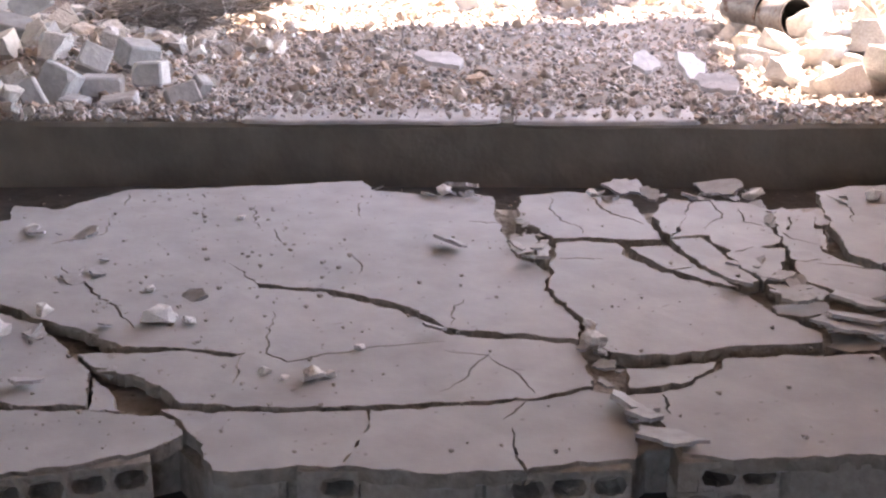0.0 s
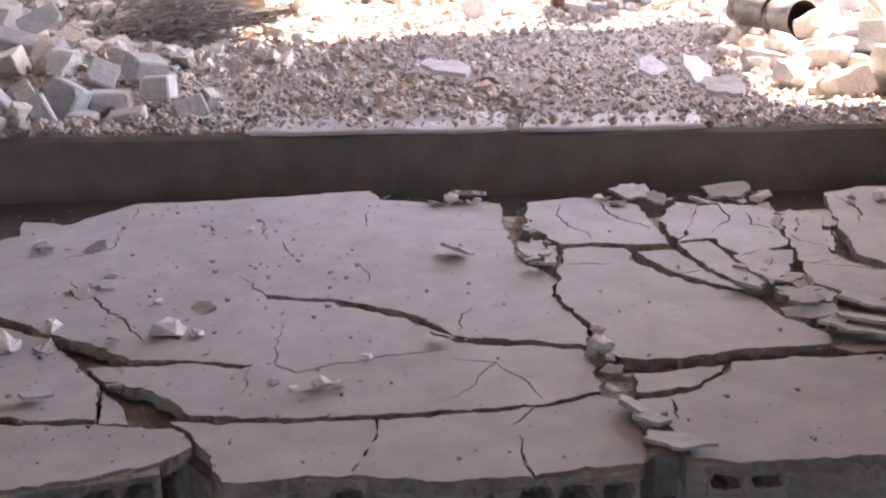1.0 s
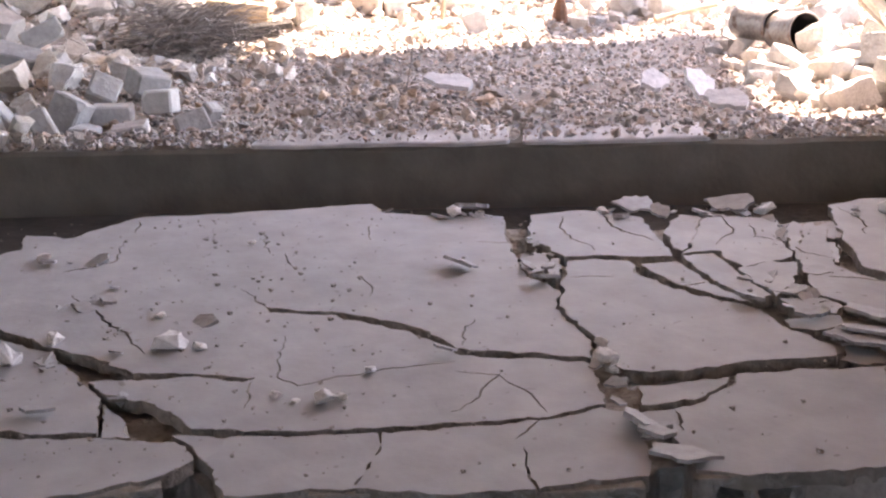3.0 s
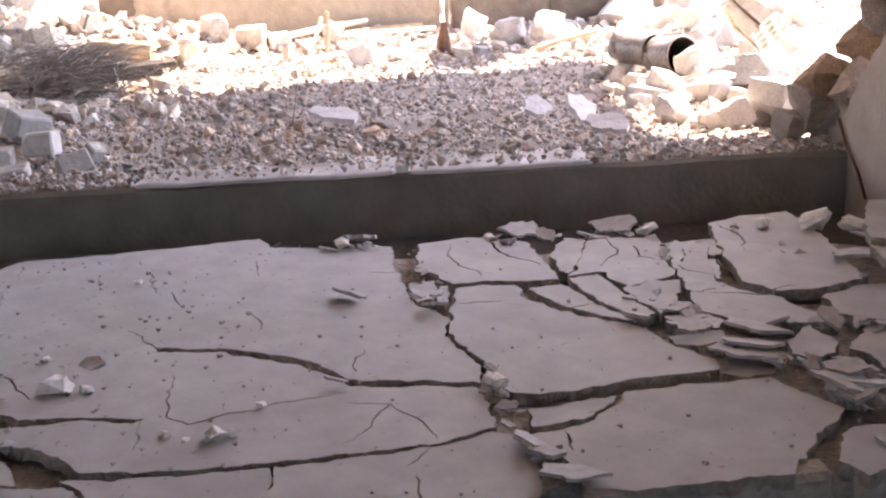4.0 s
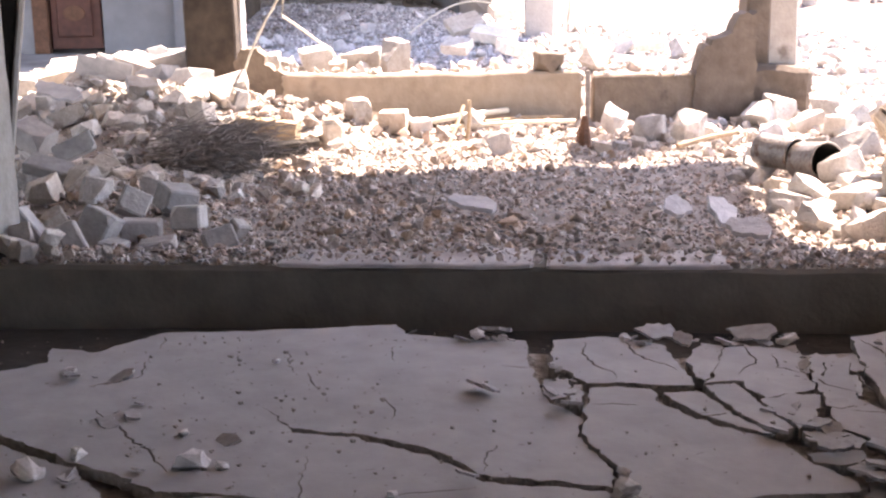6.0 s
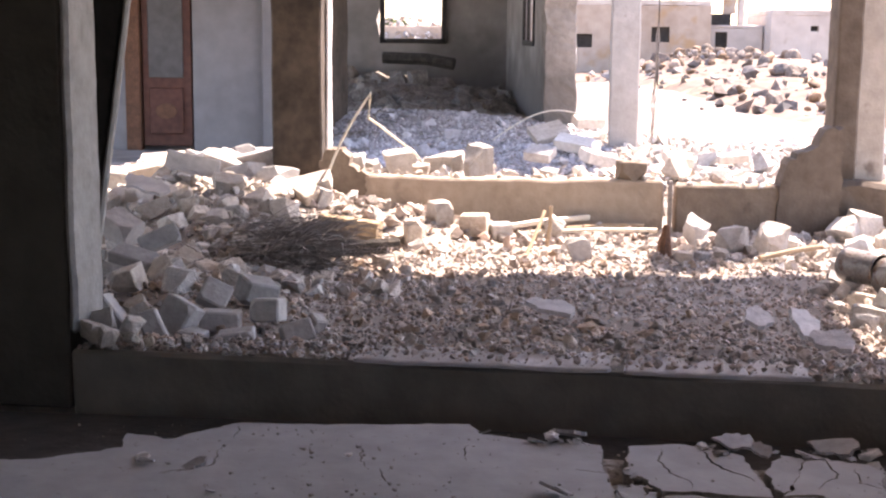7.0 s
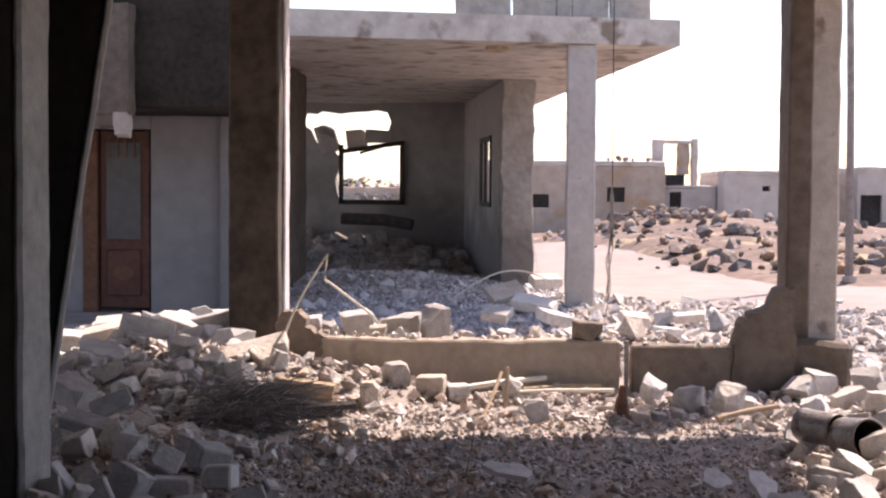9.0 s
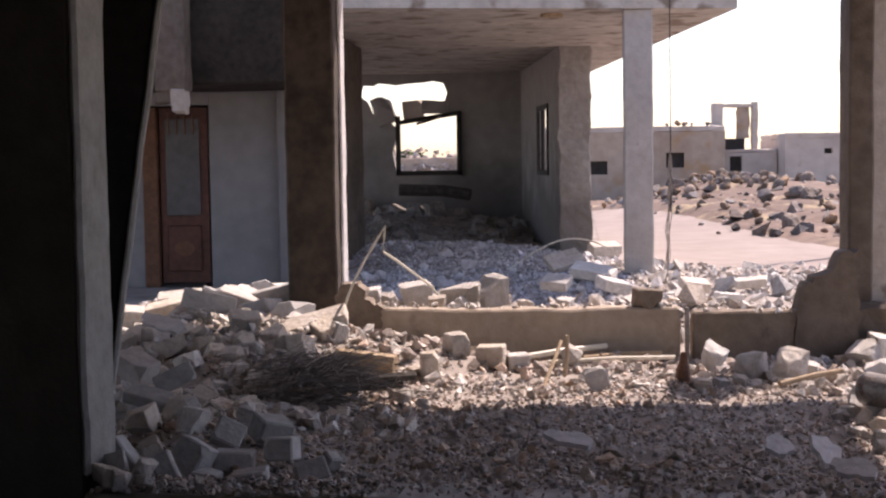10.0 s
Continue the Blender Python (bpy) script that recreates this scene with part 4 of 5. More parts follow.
part("left_wall", worn(-3.22, -3.04, 16.32, 19.4, 0, 3.165, 0.2, 0.015, 21), DARKCOL, rear, "dark brown broken side wall")
win = empty("window_1", "twisted dark metal window frame in a holed wall", "window", pose(0, 25.66, 0), kind="structure")
for x0, x1, z0, z1 in ((-3.40, -3.31, 1.27, 2.38), (-2.24, -2.15, 1.27, 2.44), (-3.40, -2.15, 1.25, 1.34)):
    part("window_frame", cube(x0, x1, -0.03, 0.03, z0, z1, 0.005), BLACK, win)
part("top_rail", tube([(-3.4, 0, 2.24), (-3.0, 0, 2.30), (-2.6, 0.03, 2.36), (-2.15, 0, 2.42)], 0.045), BLACK, win, "bent black top rail")
part("loose_bar", tube([(-3.0, -0.05, 2.22), (-2.5, -0.05, 2.36), (-2.2, -0.05, 2.40)], 0.025), BLACK, win)
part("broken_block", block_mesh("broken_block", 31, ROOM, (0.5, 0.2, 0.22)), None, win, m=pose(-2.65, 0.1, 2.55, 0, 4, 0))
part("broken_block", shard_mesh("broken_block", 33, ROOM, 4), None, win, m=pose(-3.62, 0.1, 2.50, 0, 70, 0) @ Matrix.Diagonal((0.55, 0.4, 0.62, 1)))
part("broken_block", block_mesh("broken_block", 35, FARPALE, (0.40, 0.2, 0.36)), None, win, "sunlit pale block caught in the hole", pose(-3.10, 0.35, 2.50, 0, -6, 4))
# side wall with a narrow window, in pieces round its opening
side_wall = empty("side_wall", "grey side wall with a tall window and crumbled end", "wall", pose(-1.02, 25.7, 0, 0, 0, -82.0), kind="structure")
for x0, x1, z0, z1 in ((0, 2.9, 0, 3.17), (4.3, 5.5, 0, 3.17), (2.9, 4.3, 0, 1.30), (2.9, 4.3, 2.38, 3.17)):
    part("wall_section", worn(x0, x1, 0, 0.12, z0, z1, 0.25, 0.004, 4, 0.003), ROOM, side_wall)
part("crumbled_end", worn(5.4, 5.72, -0.02, 0.46, 0, 3.17, 0.1, 0.035, 12), PIER, side_wall, "broken concrete end pier, darker low down")
win2 = empty("window_2", "narrow dark-framed window", "window", pose(-1.02, 25.7, 0, 0, 0, -82.0), kind="structure")
for x0, x1, z0, z1 in ((2.86, 2.96, 1.28, 2.4), (4.24, 4.32, 1.28, 2.4), (2.9, 4.3, 1.27, 1.35), (2.9, 4.3, 2.32, 2.40), (3.5, 3.55, 1.3, 2.36)):
    part("window_frame", cube(x0, x1, -0.03, 0.02, z0, z1, 0.005), BLACK, win2)
def soot_height(x, y):
    """Burnt debris banked up towards the rear wall, higher away from the side wall."""
    up = max(0.0, y - 19.6) / 6.0
    return 0.04 + up * (0.62 - 0.20 * max(0.0, x + 2.6)) + up * (0.16 * swirl(x * 1.7, y * 1.7, 2) + 0.12 * swirl(x * 5, y * 5, 4)) + 0.05 * swirl(x * 11, y * 11, 1)


# dark fallen masonry along the back of the room
for i in range(110):
    a, b = rng.uniform(-4.3, -0.9), rng.uniform(20.0, 25.4)
    s_ = 0.12 + 0.34 * rng.random() ** 2
    thing("sooty_stone", SOOTY[i % 9], None, "sooty broken masonry heaped inside the ruined room", "stone",
          pose(a, b, soot_height(a, b) + s_ * 0.12, rng.uniform(-30, 30), rng.uniform(-30, 30), rng.uniform(0, 360)) @ Matrix.Diagonal((s_, s_, s_, 1)), "sooty rubble")
thing("charred_beam", tube([(-3.2, 24.6, 1.0), (-2.4, 24.5, 0.98), (-1.9, 24.4, 0.9)], 0.11), CHAR, "charred timber lying on the sooty heap", "beam")
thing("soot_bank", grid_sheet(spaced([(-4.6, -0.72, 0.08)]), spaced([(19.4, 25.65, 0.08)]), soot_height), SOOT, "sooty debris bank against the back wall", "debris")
thing("ceiling_lamp", stand(prism([(0.13 * math.cos(k * 0.52), 0.13 * math.sin(k * 0.52)) for k in range(12)], 3.13, 3.168), pose(-0.25, 15.5, 0)), WOOD, "round tan ceiling lamp base", "lamp")

# ---- house with the red door ----
house = empty("door_house", "rendered house front greyed for shade, with a dark beam above", "house")
# Whitewashed wall set to dark grey in place of deeper shading.
part("front_wall", cube(-7.5, -5.2, 16.0, 16.2, 0, 2.40), SHADEWHITE, house)
part("front_wall", cube(-4.38, -3.06, 16.0, 16.2, 0, 2.40), SHADEWHITE, house)
part("front_wall", cube(-5.2, -4.38, 16.0, 16.2, 2.24, 2.40, 0.004), SHADEWHITE, house)
part("corner_pier", worn(-3.52, -3.30, 15.9, 16.0, 0, 2.40, 0.15, 0.01, 2), SHADEWHITE, house)
# Beam face carries its shade as a near-black colour.
part("beam", worn(-7.5, -3.0, 14.5, 16.3, 2.402, 4.6, 0.2, 0.02, 4), SHADEBEAM, house, "deep beam coloured dark for its shade")
# Near-black board behind the front wall stands in for the unlit inside.
part("interior", cube(-7.5, -3.25, 16.6, 16.7, 0, 2.4), HOLLOW, house, "board coloured dark for interior shade")
door = part("door", cube(-5.00, -4.40, 16.02, 16.07, 0.10, 2.22), DOORRED, house, "red-brown panelled door")
part("glass_panel", cube(-4.92, -4.50, 16.0, 16.018, 0.92, 2.08, 0.004), DOORGREY, door, "dull grey upper panel")
part("lower_panel", cube(-4.92, -4.50, 15.995, 16.018, 0.24, 0.80, 0.015), DOORRED, door)
part("ornament", stand(prism([(0.13 * math.cos(k * 0.524), 0.09 * math.sin(k * 0.524)) for k in range(12)], 0, 0.012), pose(-4.71, 15.995, 0.52, 90, 0, 0)), RUST, door, "carved oval ornament")
for k in range(4):
    part("grille_bar", cube(-4.88 + k * 0.10, -4.865 + k * 0.10, 15.98, 15.998, 1.9, 2.16, 0.003), RUST, door)
part("door_frame", cube(-5.20, -5.02, 15.96, 16.1, 0.05, 2.22), RUST, house, "brown timber frame")
# broken stub hanging from the roof edge
stub = empty("hanging_stub", "broken concrete stub hanging under the beam", "debris", pose(-4.3, 14.22, 0))
part("column_remnant", worn(-0.17, 0.16, 0, 0.29, 2.31, 3.5, 0.1, 0.02, 5), BROWNCOL, stub)
part("broken_tip", worn(0.0, 0.17, 0, 0.2, 2.08, 2.33, 0.06, 0.035, 6), CONCRETE, stub)
part("broken_edge", worn(-0.17, 0.0, 0.02, 0.22, 2.2, 2.34, 0.06, 0.03, 8), BROWNCOL, stub)

# leaning panel beside the whitewashed edge
lean = empty("leaning_panel", "dark door-like panel leaning beside the opening", "panel", pose(-2.28, 6.3, 0.2, 0, 9.0, 0))
part("board", worn(-0.55, -0.012, 0, 0.05, 0.0, 2.75, 0.2, 0.004, 3), NEARBLACK, lean)
part("edge_strip", worn(-0.010, 0.016, -0.005, 0.055, 0.25, 2.75, 0.1, 0.006, 9), REVEAL, lean, "pale splintered edge")
# crumbled foot of the reveal
for i, (x, y, sz) in enumerate(((-1.88, 5.20, 0.12), (-1.80, 5.16, 0.10), (-1.74, 5.28, 0.12), (-1.86, 5.32, 0.14), (-1.62, 5.14, 0.06), (-1.48, 5.16, 0.05), (-1.70, 5.16, 0.07))):
    rock(x, y, sz, 700 + i, "crumbled plaster lump on the sill", 0.0, 0.275)

rr = random.Random(31)
def sill_top(x, y):
    return 0.268 if -0.8 < x < 0.95 else 0.252


scatter_stones("sill_crumbs", "stone crumbs and broken mortar along the sill", 2600, (-1.92, 1.97, 4.93, 5.40), (0.010, 0.055), 51, STONE, 0.6,
               lambda x, y: 0.0 if not 0.015 < y - 5.03 + 0.0594 * x < 0.27 else (0.25 if y - 5.03 + 0.0594 * x < 0.16 else 0.7) if -0.8 < x < 0.95 else 1.0, sill_top)
scatter_stones("sill_crumbs", "pale mortar crumbs along the sill", 900, (-1.92, 1.97, 4.93, 5.40), (0.012, 0.05), 52, SILLTOP, 0.6,
               lambda x, y: 0.0 if not 0.015 < y - 5.03 + 0.0594 * x < 0.27 else 0.12 if -0.8 < x < 0.95 else 1.0, sill_top)
for i in range(70):
    x = rr.gauss(-2.5, 0.55)
    y = rr.uniform(7.2, 11.5)
    rock(x, y, rr.uniform(0.08, 0.22), 1000 + i)
for i in range(30):
    x, y = rr.uniform(1.6, 2.6), rr.uniform(5.6, 7.6)
    rock(x, y, rr.uniform(0.08, 0.22), 1200 + i, "sunlit lump of broken masonry in the rubble")

# ---- loose things on the rubble ----
def plate(x, y, z, sx, sy, turn, rx, ry, seed, label):
    r = random.Random(seed)
    pts = [(sx * 0.5 * math.cos(a) * r.uniform(0.85, 1.15), sy * 0.5 * math.sin(a) * r.uniform(0.85, 1.15)) for a in (0.3, 1.2, 2.5, 3.3, 4.2, 5.6)]
    thing("plaster_plate", prism(ragged(pts + pts[:1], 0.012, 0.03, seed)[:-1], -0.012, 0.012), SILLTOP, label, "plaster piece", pose(x, y, z, rx, ry, turn), "plaster plates")


plate(-0.03, 6.62, 0.17, 0.26, 0.16, -15, 14, 8, 1, "pale flat plaster piece lying on gravel")
plate(1.10, 6.05, 0.24, 0.14, 0.26, 12, 25, 18, 2, "white plaster piece propped in gravel")
plate(1.14, 5.68, 0.25, 0.22, 0.14, -25, 22, 5, 3, "pale plaster piece near the sill")
plate(0.96, 6.50, 0.17, 0.14, 0.18, 20, 30, 0, 4, "pale plaster piece on gravel")
plate(-2.79, 8.9, 0.47, 0.40, 0.16, -25, 25, 12, 5, "bright flat plaster shard on the heap")


def tin(x, y, z, turn, tilt, r, h):
    """An open drum lying on its side."""
    m = pose(x, y, z, 90 + tilt, 0, turn)
    can = empty("drum", "scorched open metal drum lying in rubble", "drum", m, "drums")
    bm, sides = bmesh.new(), 20
    loops = []
    for rad, zz in ((0.01, -h / 2), (r, -h / 2), (r * 1.03, -h / 2 + 0.012), (r, -h / 2 + 0.03), (r, 0), (r, h / 2 - 0.02), (r * 1.04, h / 2), (r * 0.93, h / 2), (r * 0.92, -h / 2 + 0.02), (0.01, -h / 2 + 0.02)):
        loops.append([bm.verts.new((rad * math.cos(2 * math.pi * k / sides), rad * math.sin(2 * math.pi * k / sides), zz)) for k in range(sides)])
    # Inner faces take the near-black material so the mouth looks shaded.
    for q, (a, b) in enumerate(zip(loops, loops[1:])):
        for k in range(sides):
            bm.faces.new((a[k], a[(k + 1) % sides], b[(k + 1) % sides], b[k])).material_index = 1 if q > 6 else 0
    part("shell", bm, [TIN, NEARBLACK], can, smooth=True)
    inner = prism([(r * 0.9 * math.cos(k * 0.4), r * 0.9 * math.sin(k * 0.4)) for k in range(15)], -h / 2 + 0.022, -h / 2 + 0.03)
    part("inside", inner, NEARBLACK, can, "inside coloured near black for shade")


tin(1.72, 7.74, 0.215, 36, 0, 0.095, 0.26)
tin(1.87, 7.52, 0.20, 22, -8, 0.108, 0.24)
for i, (x, y, z, sx, sy, sz, turn, lab) in enumerate((
        (0.118, 8.85, 0.099, 0.18, 0.16, 0.19, 20, "single tan stone on sunlit gravel"),
        (1.184, 9.30, 0.127, 0.25, 0.2, 0.21, -10, "pale squared stone before the low wall"),
        (1.409, 9.10, 0.142, 0.23, 0.2, 0.29, 35, "pale split stone standing before the low wall"),
        (0.987, 9.75, 0.131, 0.2, 0.17, 0.25, 60, "pointed pale stone by the low wall"),
        (-0.031, 9.60, 0.154, 0.16, 0.14, 0.16, 15, "tan broken stone by the leaning stick"))):
    thing("broken_stone", rock_mesh("broken_stone", 810 + i, ROCK, 1.0, 0.55, 0.05), None, lab, "stone", pose(x, y, z, 6, -5, turn) @ Matrix.Diagonal((sx, sy / 0.84, sz, 1)), "rubble stones")
for x, y, sx, sy, sz, turn in ((-0.98, 8.98, 0.11, 0.10, 0.20, 20), (-0.60, 9.55, 0.20, 0.14, 0.15, -8), (-0.41, 9.58, 0.15, 0.12, 0.13, 14), (-0.85, 9.6, 0.14, 0.16, 0.16, 30)):
    thing("masonry_block", block_mesh("masonry_block", int(x * 100), ROCK, (sx, sy, sz)), None, "pale broken masonry block on sunlit rubble", "block", pose(x, y, ground_height(x, y) + sz * 0.45, 4, -3, turn), "fallen blocks")
thing("log", tube([(-1.62, 9.0, 0.22), (-1.4, 8.97, 0.2), (-1.2, 8.93, 0.18)], 0.07, 9), WOOD, "short dry log end lying on rubble", "log")
bottle = empty("rusty_stump", "rusty tapered metal stump standing in rubble", "post", pose(0.70, 8.98, 0.03))
part("body", tube([(0, 0, 0), (0, 0, 0.12), (0.005, 0, 0.16), (0.008, 0, 0.23)], 0.055, 8, 0.02), RUST, bottle)
thing("gate_post", worn(0.795, 0.828, 10.02, 10.06, 0.02, 0.44, 0.06, 0.004, 3, 0.004), TWIG, "dark broken gate post in the wall gap", "post")
for i, (a, b, r_, mat, lab) in enumerate((
        ((-0.45, 9.62, 0.12), (0.22, 10.0, 0.16), 0.022, PALE, "pale pole lying by the low wall"), ((-0.2, 9.6, 0.10), (0.7, 9.7, 0.12), 0.015, PALE, "thin pale pole on rubble"),
        ((0.05, 9.8, 0.10), (0.62, 9.95, 0.11), 0.02, WOOD, "dark timber offcut by the wall"), ((-0.22, 8.85, 0.04), (-0.10, 9.25, 0.30), 0.012, WOOD, "thin dry leaning stick"),
        ((-0.08, 9.2, 0.06), (-0.06, 9.22, 0.34), 0.014, WOOD, "upright splintered timber stick"), ((1.3, 8.8, 0.08), (1.75, 9.1, 0.12), 0.018, WOOD, "pale dry stick in rubble"),
        ((-0.26, 6.9, 0.06), (-0.21, 6.92, 0.36), 0.003, TWIG, "thin upright twig standing in gravel"))):
    mid = tuple((p + q) / 2 + 0.01 for p, q in zip(a, b))
    thing("pole" if r_ > 0.013 else "stick", tube([a, mid, b], r_, 7), mat, lab, "stick")
# bent plastic conduit by the dark column
arc = [(-1.71 + 0.333 * (k / 8) ** 1.3, 9.8, 0.38 + 0.69 * (k / 8) ** 0.9) for k in range(9)]
thing("conduit", tube(arc + [(-1.39, 9.82, 1.0), (-1.405, 9.85, 0.88), (-1.35, 10.0, 0.82), (-1.14, 10.7, 0.54), (-1.08, 10.9, 0.40)], 0.0095, 8), PALE, "bent pale plastic conduit springing from rubble", "pipe")
thing("conduit", tube([(-0.75 + 0.09 * k, 15.2 + 0.05 * k, 0.3 + 0.32 * math.sin(k / 12 * 2.4)) for k in range(13)], 0.009, 6), PALE, "long pale conduit arching over rubble", "pipe")
# charred beams and brushwood on the heap
for a, b in (((-1.95, 7.95, 0.14), (-1.10, 8.45, 0.14)), ((-1.8, 8.05, 0.18), (-1.02, 8.50, 0.18))):
    thing("charred_beam", tube([a, tuple((p + q) / 2 for p, q in zip(a, b)), b], 0.032, 6), CHAR, "charred timber lying in the rubble", "beam")


def brushwood(x, y, z, count, reach, seed, turn):
    """A fan of thin dry twigs."""
    r = random.Random(seed)
    verts, faces = [], []
    for i in range(count):
        start = Vector((x + r.gauss(0, 0.15), y + r.gauss(0, 0.12), z + r.uniform(-0.08, 0.13)))
        a = radians(turn) + r.gauss(0, 1.6)
        d = Vector((math.cos(a), math.sin(a), r.uniform(-0.12, 0.45))).normalized()
        p, w = start, r.uniform(0.0015, 0.004)
        prev = None
        for k in range(5):
            o = Vector((0, 0, 1)).cross(d).normalized()
            up = d.cross(o)
            ring = [p + o * w, p - o * w * 0.5 + up * w, p - o * w * 0.5 - up * w]
            base = len(verts)
            verts += [v[:] for v in ring]
            if prev is not None:
                faces += [[prev + j, prev + (j + 1) % 3, base + (j + 1) % 3, base + j] for j in range(3)]
            prev = base
            d = (d + Vector((r.gauss(0, 0.16), r.gauss(0, 0.16), r.gauss(-0.06, 0.12)))).normalized()
            p = p + d * reach * r.uniform(0.14, 0.28)
            w *= 0.75
    me = bpy.data.meshes.new("brushwood")
    me.from_pydata(verts, [], faces)
    me.materials.append(TWIG)
    tagged(new("brushwood", me), "tangle of dry grey brushwood on the rubble heap", "brushwood", kind="stuff")


brushwood(-1.70, 8.1, 0.22, 420, 0.34, 3, 5)
brushwood(-1.50, 8.2, 0.20, 480, 0.32, 4, 10)
brushwood(-1.62, 7.95, 0.14, 420, 0.34, 5, 0)

# ---- broken pieces on and round the fallen wall ----
CHIPS = []
def shard(points, q):
    return ragged(points + points[:1], 0.05, 0.12, q)[:-1]


for q in range(10):
    r = random.Random(900 + q)
    CHIPS.append(mesh_of("plaster_chip", prism(shard([(0.5 * math.cos(a) * r.uniform(0.6, 1.15), 0.34 * math.sin(a) * r.uniform(0.6, 1.15)) for a in (0.1, 1.0, 2.2, 3.0, 4.3, 5.4)] if q > 4 else
                                               [(0.5 * math.cos(a + 0.3 * q) * r.uniform(0.8, 1.1), 0.32 * math.sin(a + 0.3 * q) * r.uniform(0.8, 1.1)) for a in (0.2, 1.3, 2.3, 3.6, 5.0)], q), -0.08, 0.08), PLASTER))


def chip(x, y, size, turn, rx, ry, seed, z=0.165, label="broken grey plaster chip lying on the fallen wall"):
    thing("plaster_chip", CHIPS[seed % 10], None, label, "plaster piece", pose(x, y, z, rx, ry, turn) @ Matrix.Diagonal((size, size, size * (0.3 if size > 0.15 else 0.6), 1)), "plaster chips")


crng = random.Random(11)
LINES = (((0.93, 3.72), (1.0, 3.32), 0.05, 14), ((1.0, 3.3), (1.32, 3.05), 0.05, 20), ((1.2, 3.45), (1.55, 3.35), 0.05, 16), ((0.98, 3.95), (1.06, 4.35), 0.03, 8),
         ((0.66, 3.95), (0.95, 3.6), 0.02, 5), ((0.2, 3.9), (0.25, 4.4), 0.02, 6), ((0.33, 3.15), (0.42, 2.7), 0.035, 10), ((-1.3, 4.05), (-0.75, 3.3), 0.12, 14), ((-1.15, 3.3), (-0.65, 2.85), 0.05, 10),
         ((0.45, 4.4), (1.1, 4.4), 0.05, 16), ((-0.3, 4.5), (0.1, 4.45), 0.03, 8), ((1.2, 2.95), (1.45, 2.7), 0.08, 14), ((1.3, 4.4), (1.55, 3.75), 0.06, 12))
for (ax, ay), (bx, by), wide, count in LINES:
    for i in range(count):
        t = crng.random()
        chip(ax + (bx - ax) * t + crng.gauss(0, wide * 0.6), ay + (by - ay) * t + crng.gauss(0, wide * 0.6), 0.03 + 0.09 * crng.random() ** 2, crng.uniform(0, 360), crng.uniform(-25, 25), crng.uniform(-25, 25), crng.randrange(99),
             0.135 + 0.03 * crng.random())
for i, (x, y, size, turn, rx, ry) in enumerate((
        (1.09, 3.40, 0.26, -25, 14, 10), (1.06, 3.28, 0.24, -20, 18, 4), (1.03, 3.21, 0.22, -12, 10, 6), (0.93, 3.42, 0.14, 10, -4, 3), (1.20, 2.97, 0.25, -38, 16, 18), (1.30, 2.96, 0.24, -12, 20, 0),
        (1.24, 3.08, 0.22, 20, -6, 4), (1.22, 2.68, 0.22, 30, 8, -6), (1.36, 2.72, 0.2, -20, 22, -4), (0.39, 2.80, 0.17, -50, 28, 12), (0.45, 2.63, 0.22, -15, 12, 4), (0.42, 2.74, 0.13, -30, 10, 8),
        (0.60, 4.46, 0.22, 24, -24, 10), (0.67, 4.38, 0.13, -50, -25, 18), (0.04, 4.50, 0.16, 10, 30, 10), (0.92, 4.45, 0.22, -34, -26, -8), (0.26, 3.86, 0.10, 70, 0, 4), (0.24, 3.77, 0.13, -12, 24, 0),
        (-1.02, 2.95, 0.11, 4, 14, 4), (-1.30, 4.04, 0.10, 10, 20, 0), (-0.02, 3.93, 0.13, -35, 35, 12), (0.02, 3.90, 0.09, -20, 20, 30), (-0.05, 3.25, 0.09, -25, 25, 8), (0.80, 3.55, 0.14, -28, 22, 8), (1.60, 3.95, 0.26, 10, 8, 4), (1.72, 4.1, 0.2, -30, 14, 8))):
    chip(x, y, size * 0.8, turn, -rx * 0.8, ry * 0.7, i, 0.168)
for i, (x, y, size) in enumerate(((-0.85, 3.57, 0.055), (-0.78, 3.33, 0.12), (-0.70, 3.33, 0.06), (-0.34, 2.97, 0.09), (-0.30, 2.99, 0.05), (-0.46, 3.01, 0.045), (-0.41, 2.98, 0.035), (-0.24, 3.15, 0.045), (-0.68, 4.20, 0.045),
                                  (-1.20, 3.28, 0.12), (-1.10, 3.40, 0.08), (-1.33, 4.10, 0.07), (0.35, 3.16, 0.10), (0.355, 3.28, 0.05), (-0.02, 4.46, 0.09), (1.02, 4.38, 0.09), (0.48, 4.42, 0.06), (1.58, 4.30, 0.16), (1.70, 4.25, 0.13), (1.42, 4.34, 0.10))):
    thing("mortar_lump", LUMPS[i % 9], None, "lump of broken mortar lying on the fallen wall", "mortar piece",
          pose(x, y, 0.15 + size * 0.18, crng.uniform(-20, 20), crng.uniform(-20, 20), crng.uniform(0, 360)) @ Matrix.Diagonal((size * 0.85, size * 0.75, size * 0.6, 1)), "mortar lumps")
scatter = random.Random(21)
verts, faces = [], []
for i in range(750):
    x, y, r_ = scatter.uniform(-1.6, 1.2) if i % 2 else scatter.gauss(-0.95, 0.35), scatter.uniform(2.6, 4.5), 0.002 + 0.007 * scatter.random() ** 4
    base = len(verts)
    verts += [(x + r_ * math.cos(a) * scatter.uniform(0.6, 1.2), y + r_ * math.sin(a) * scatter.uniform(0.6, 1.2), 0.1505 + (r_ if k > 4 else 0) * scatter.uniform(0.6, 1.1)) for k, a in enumerate((0, 1.3, 2.5, 3.8, 5.1, 0.8, 2.9, 4.6))]
    faces += [[base + k, base + (k + 1) % 5, base + 5 + (k * 3 + 2) // 5 % 3] for k in range(5)] + [[base + 5, base + 6, base + 7]]
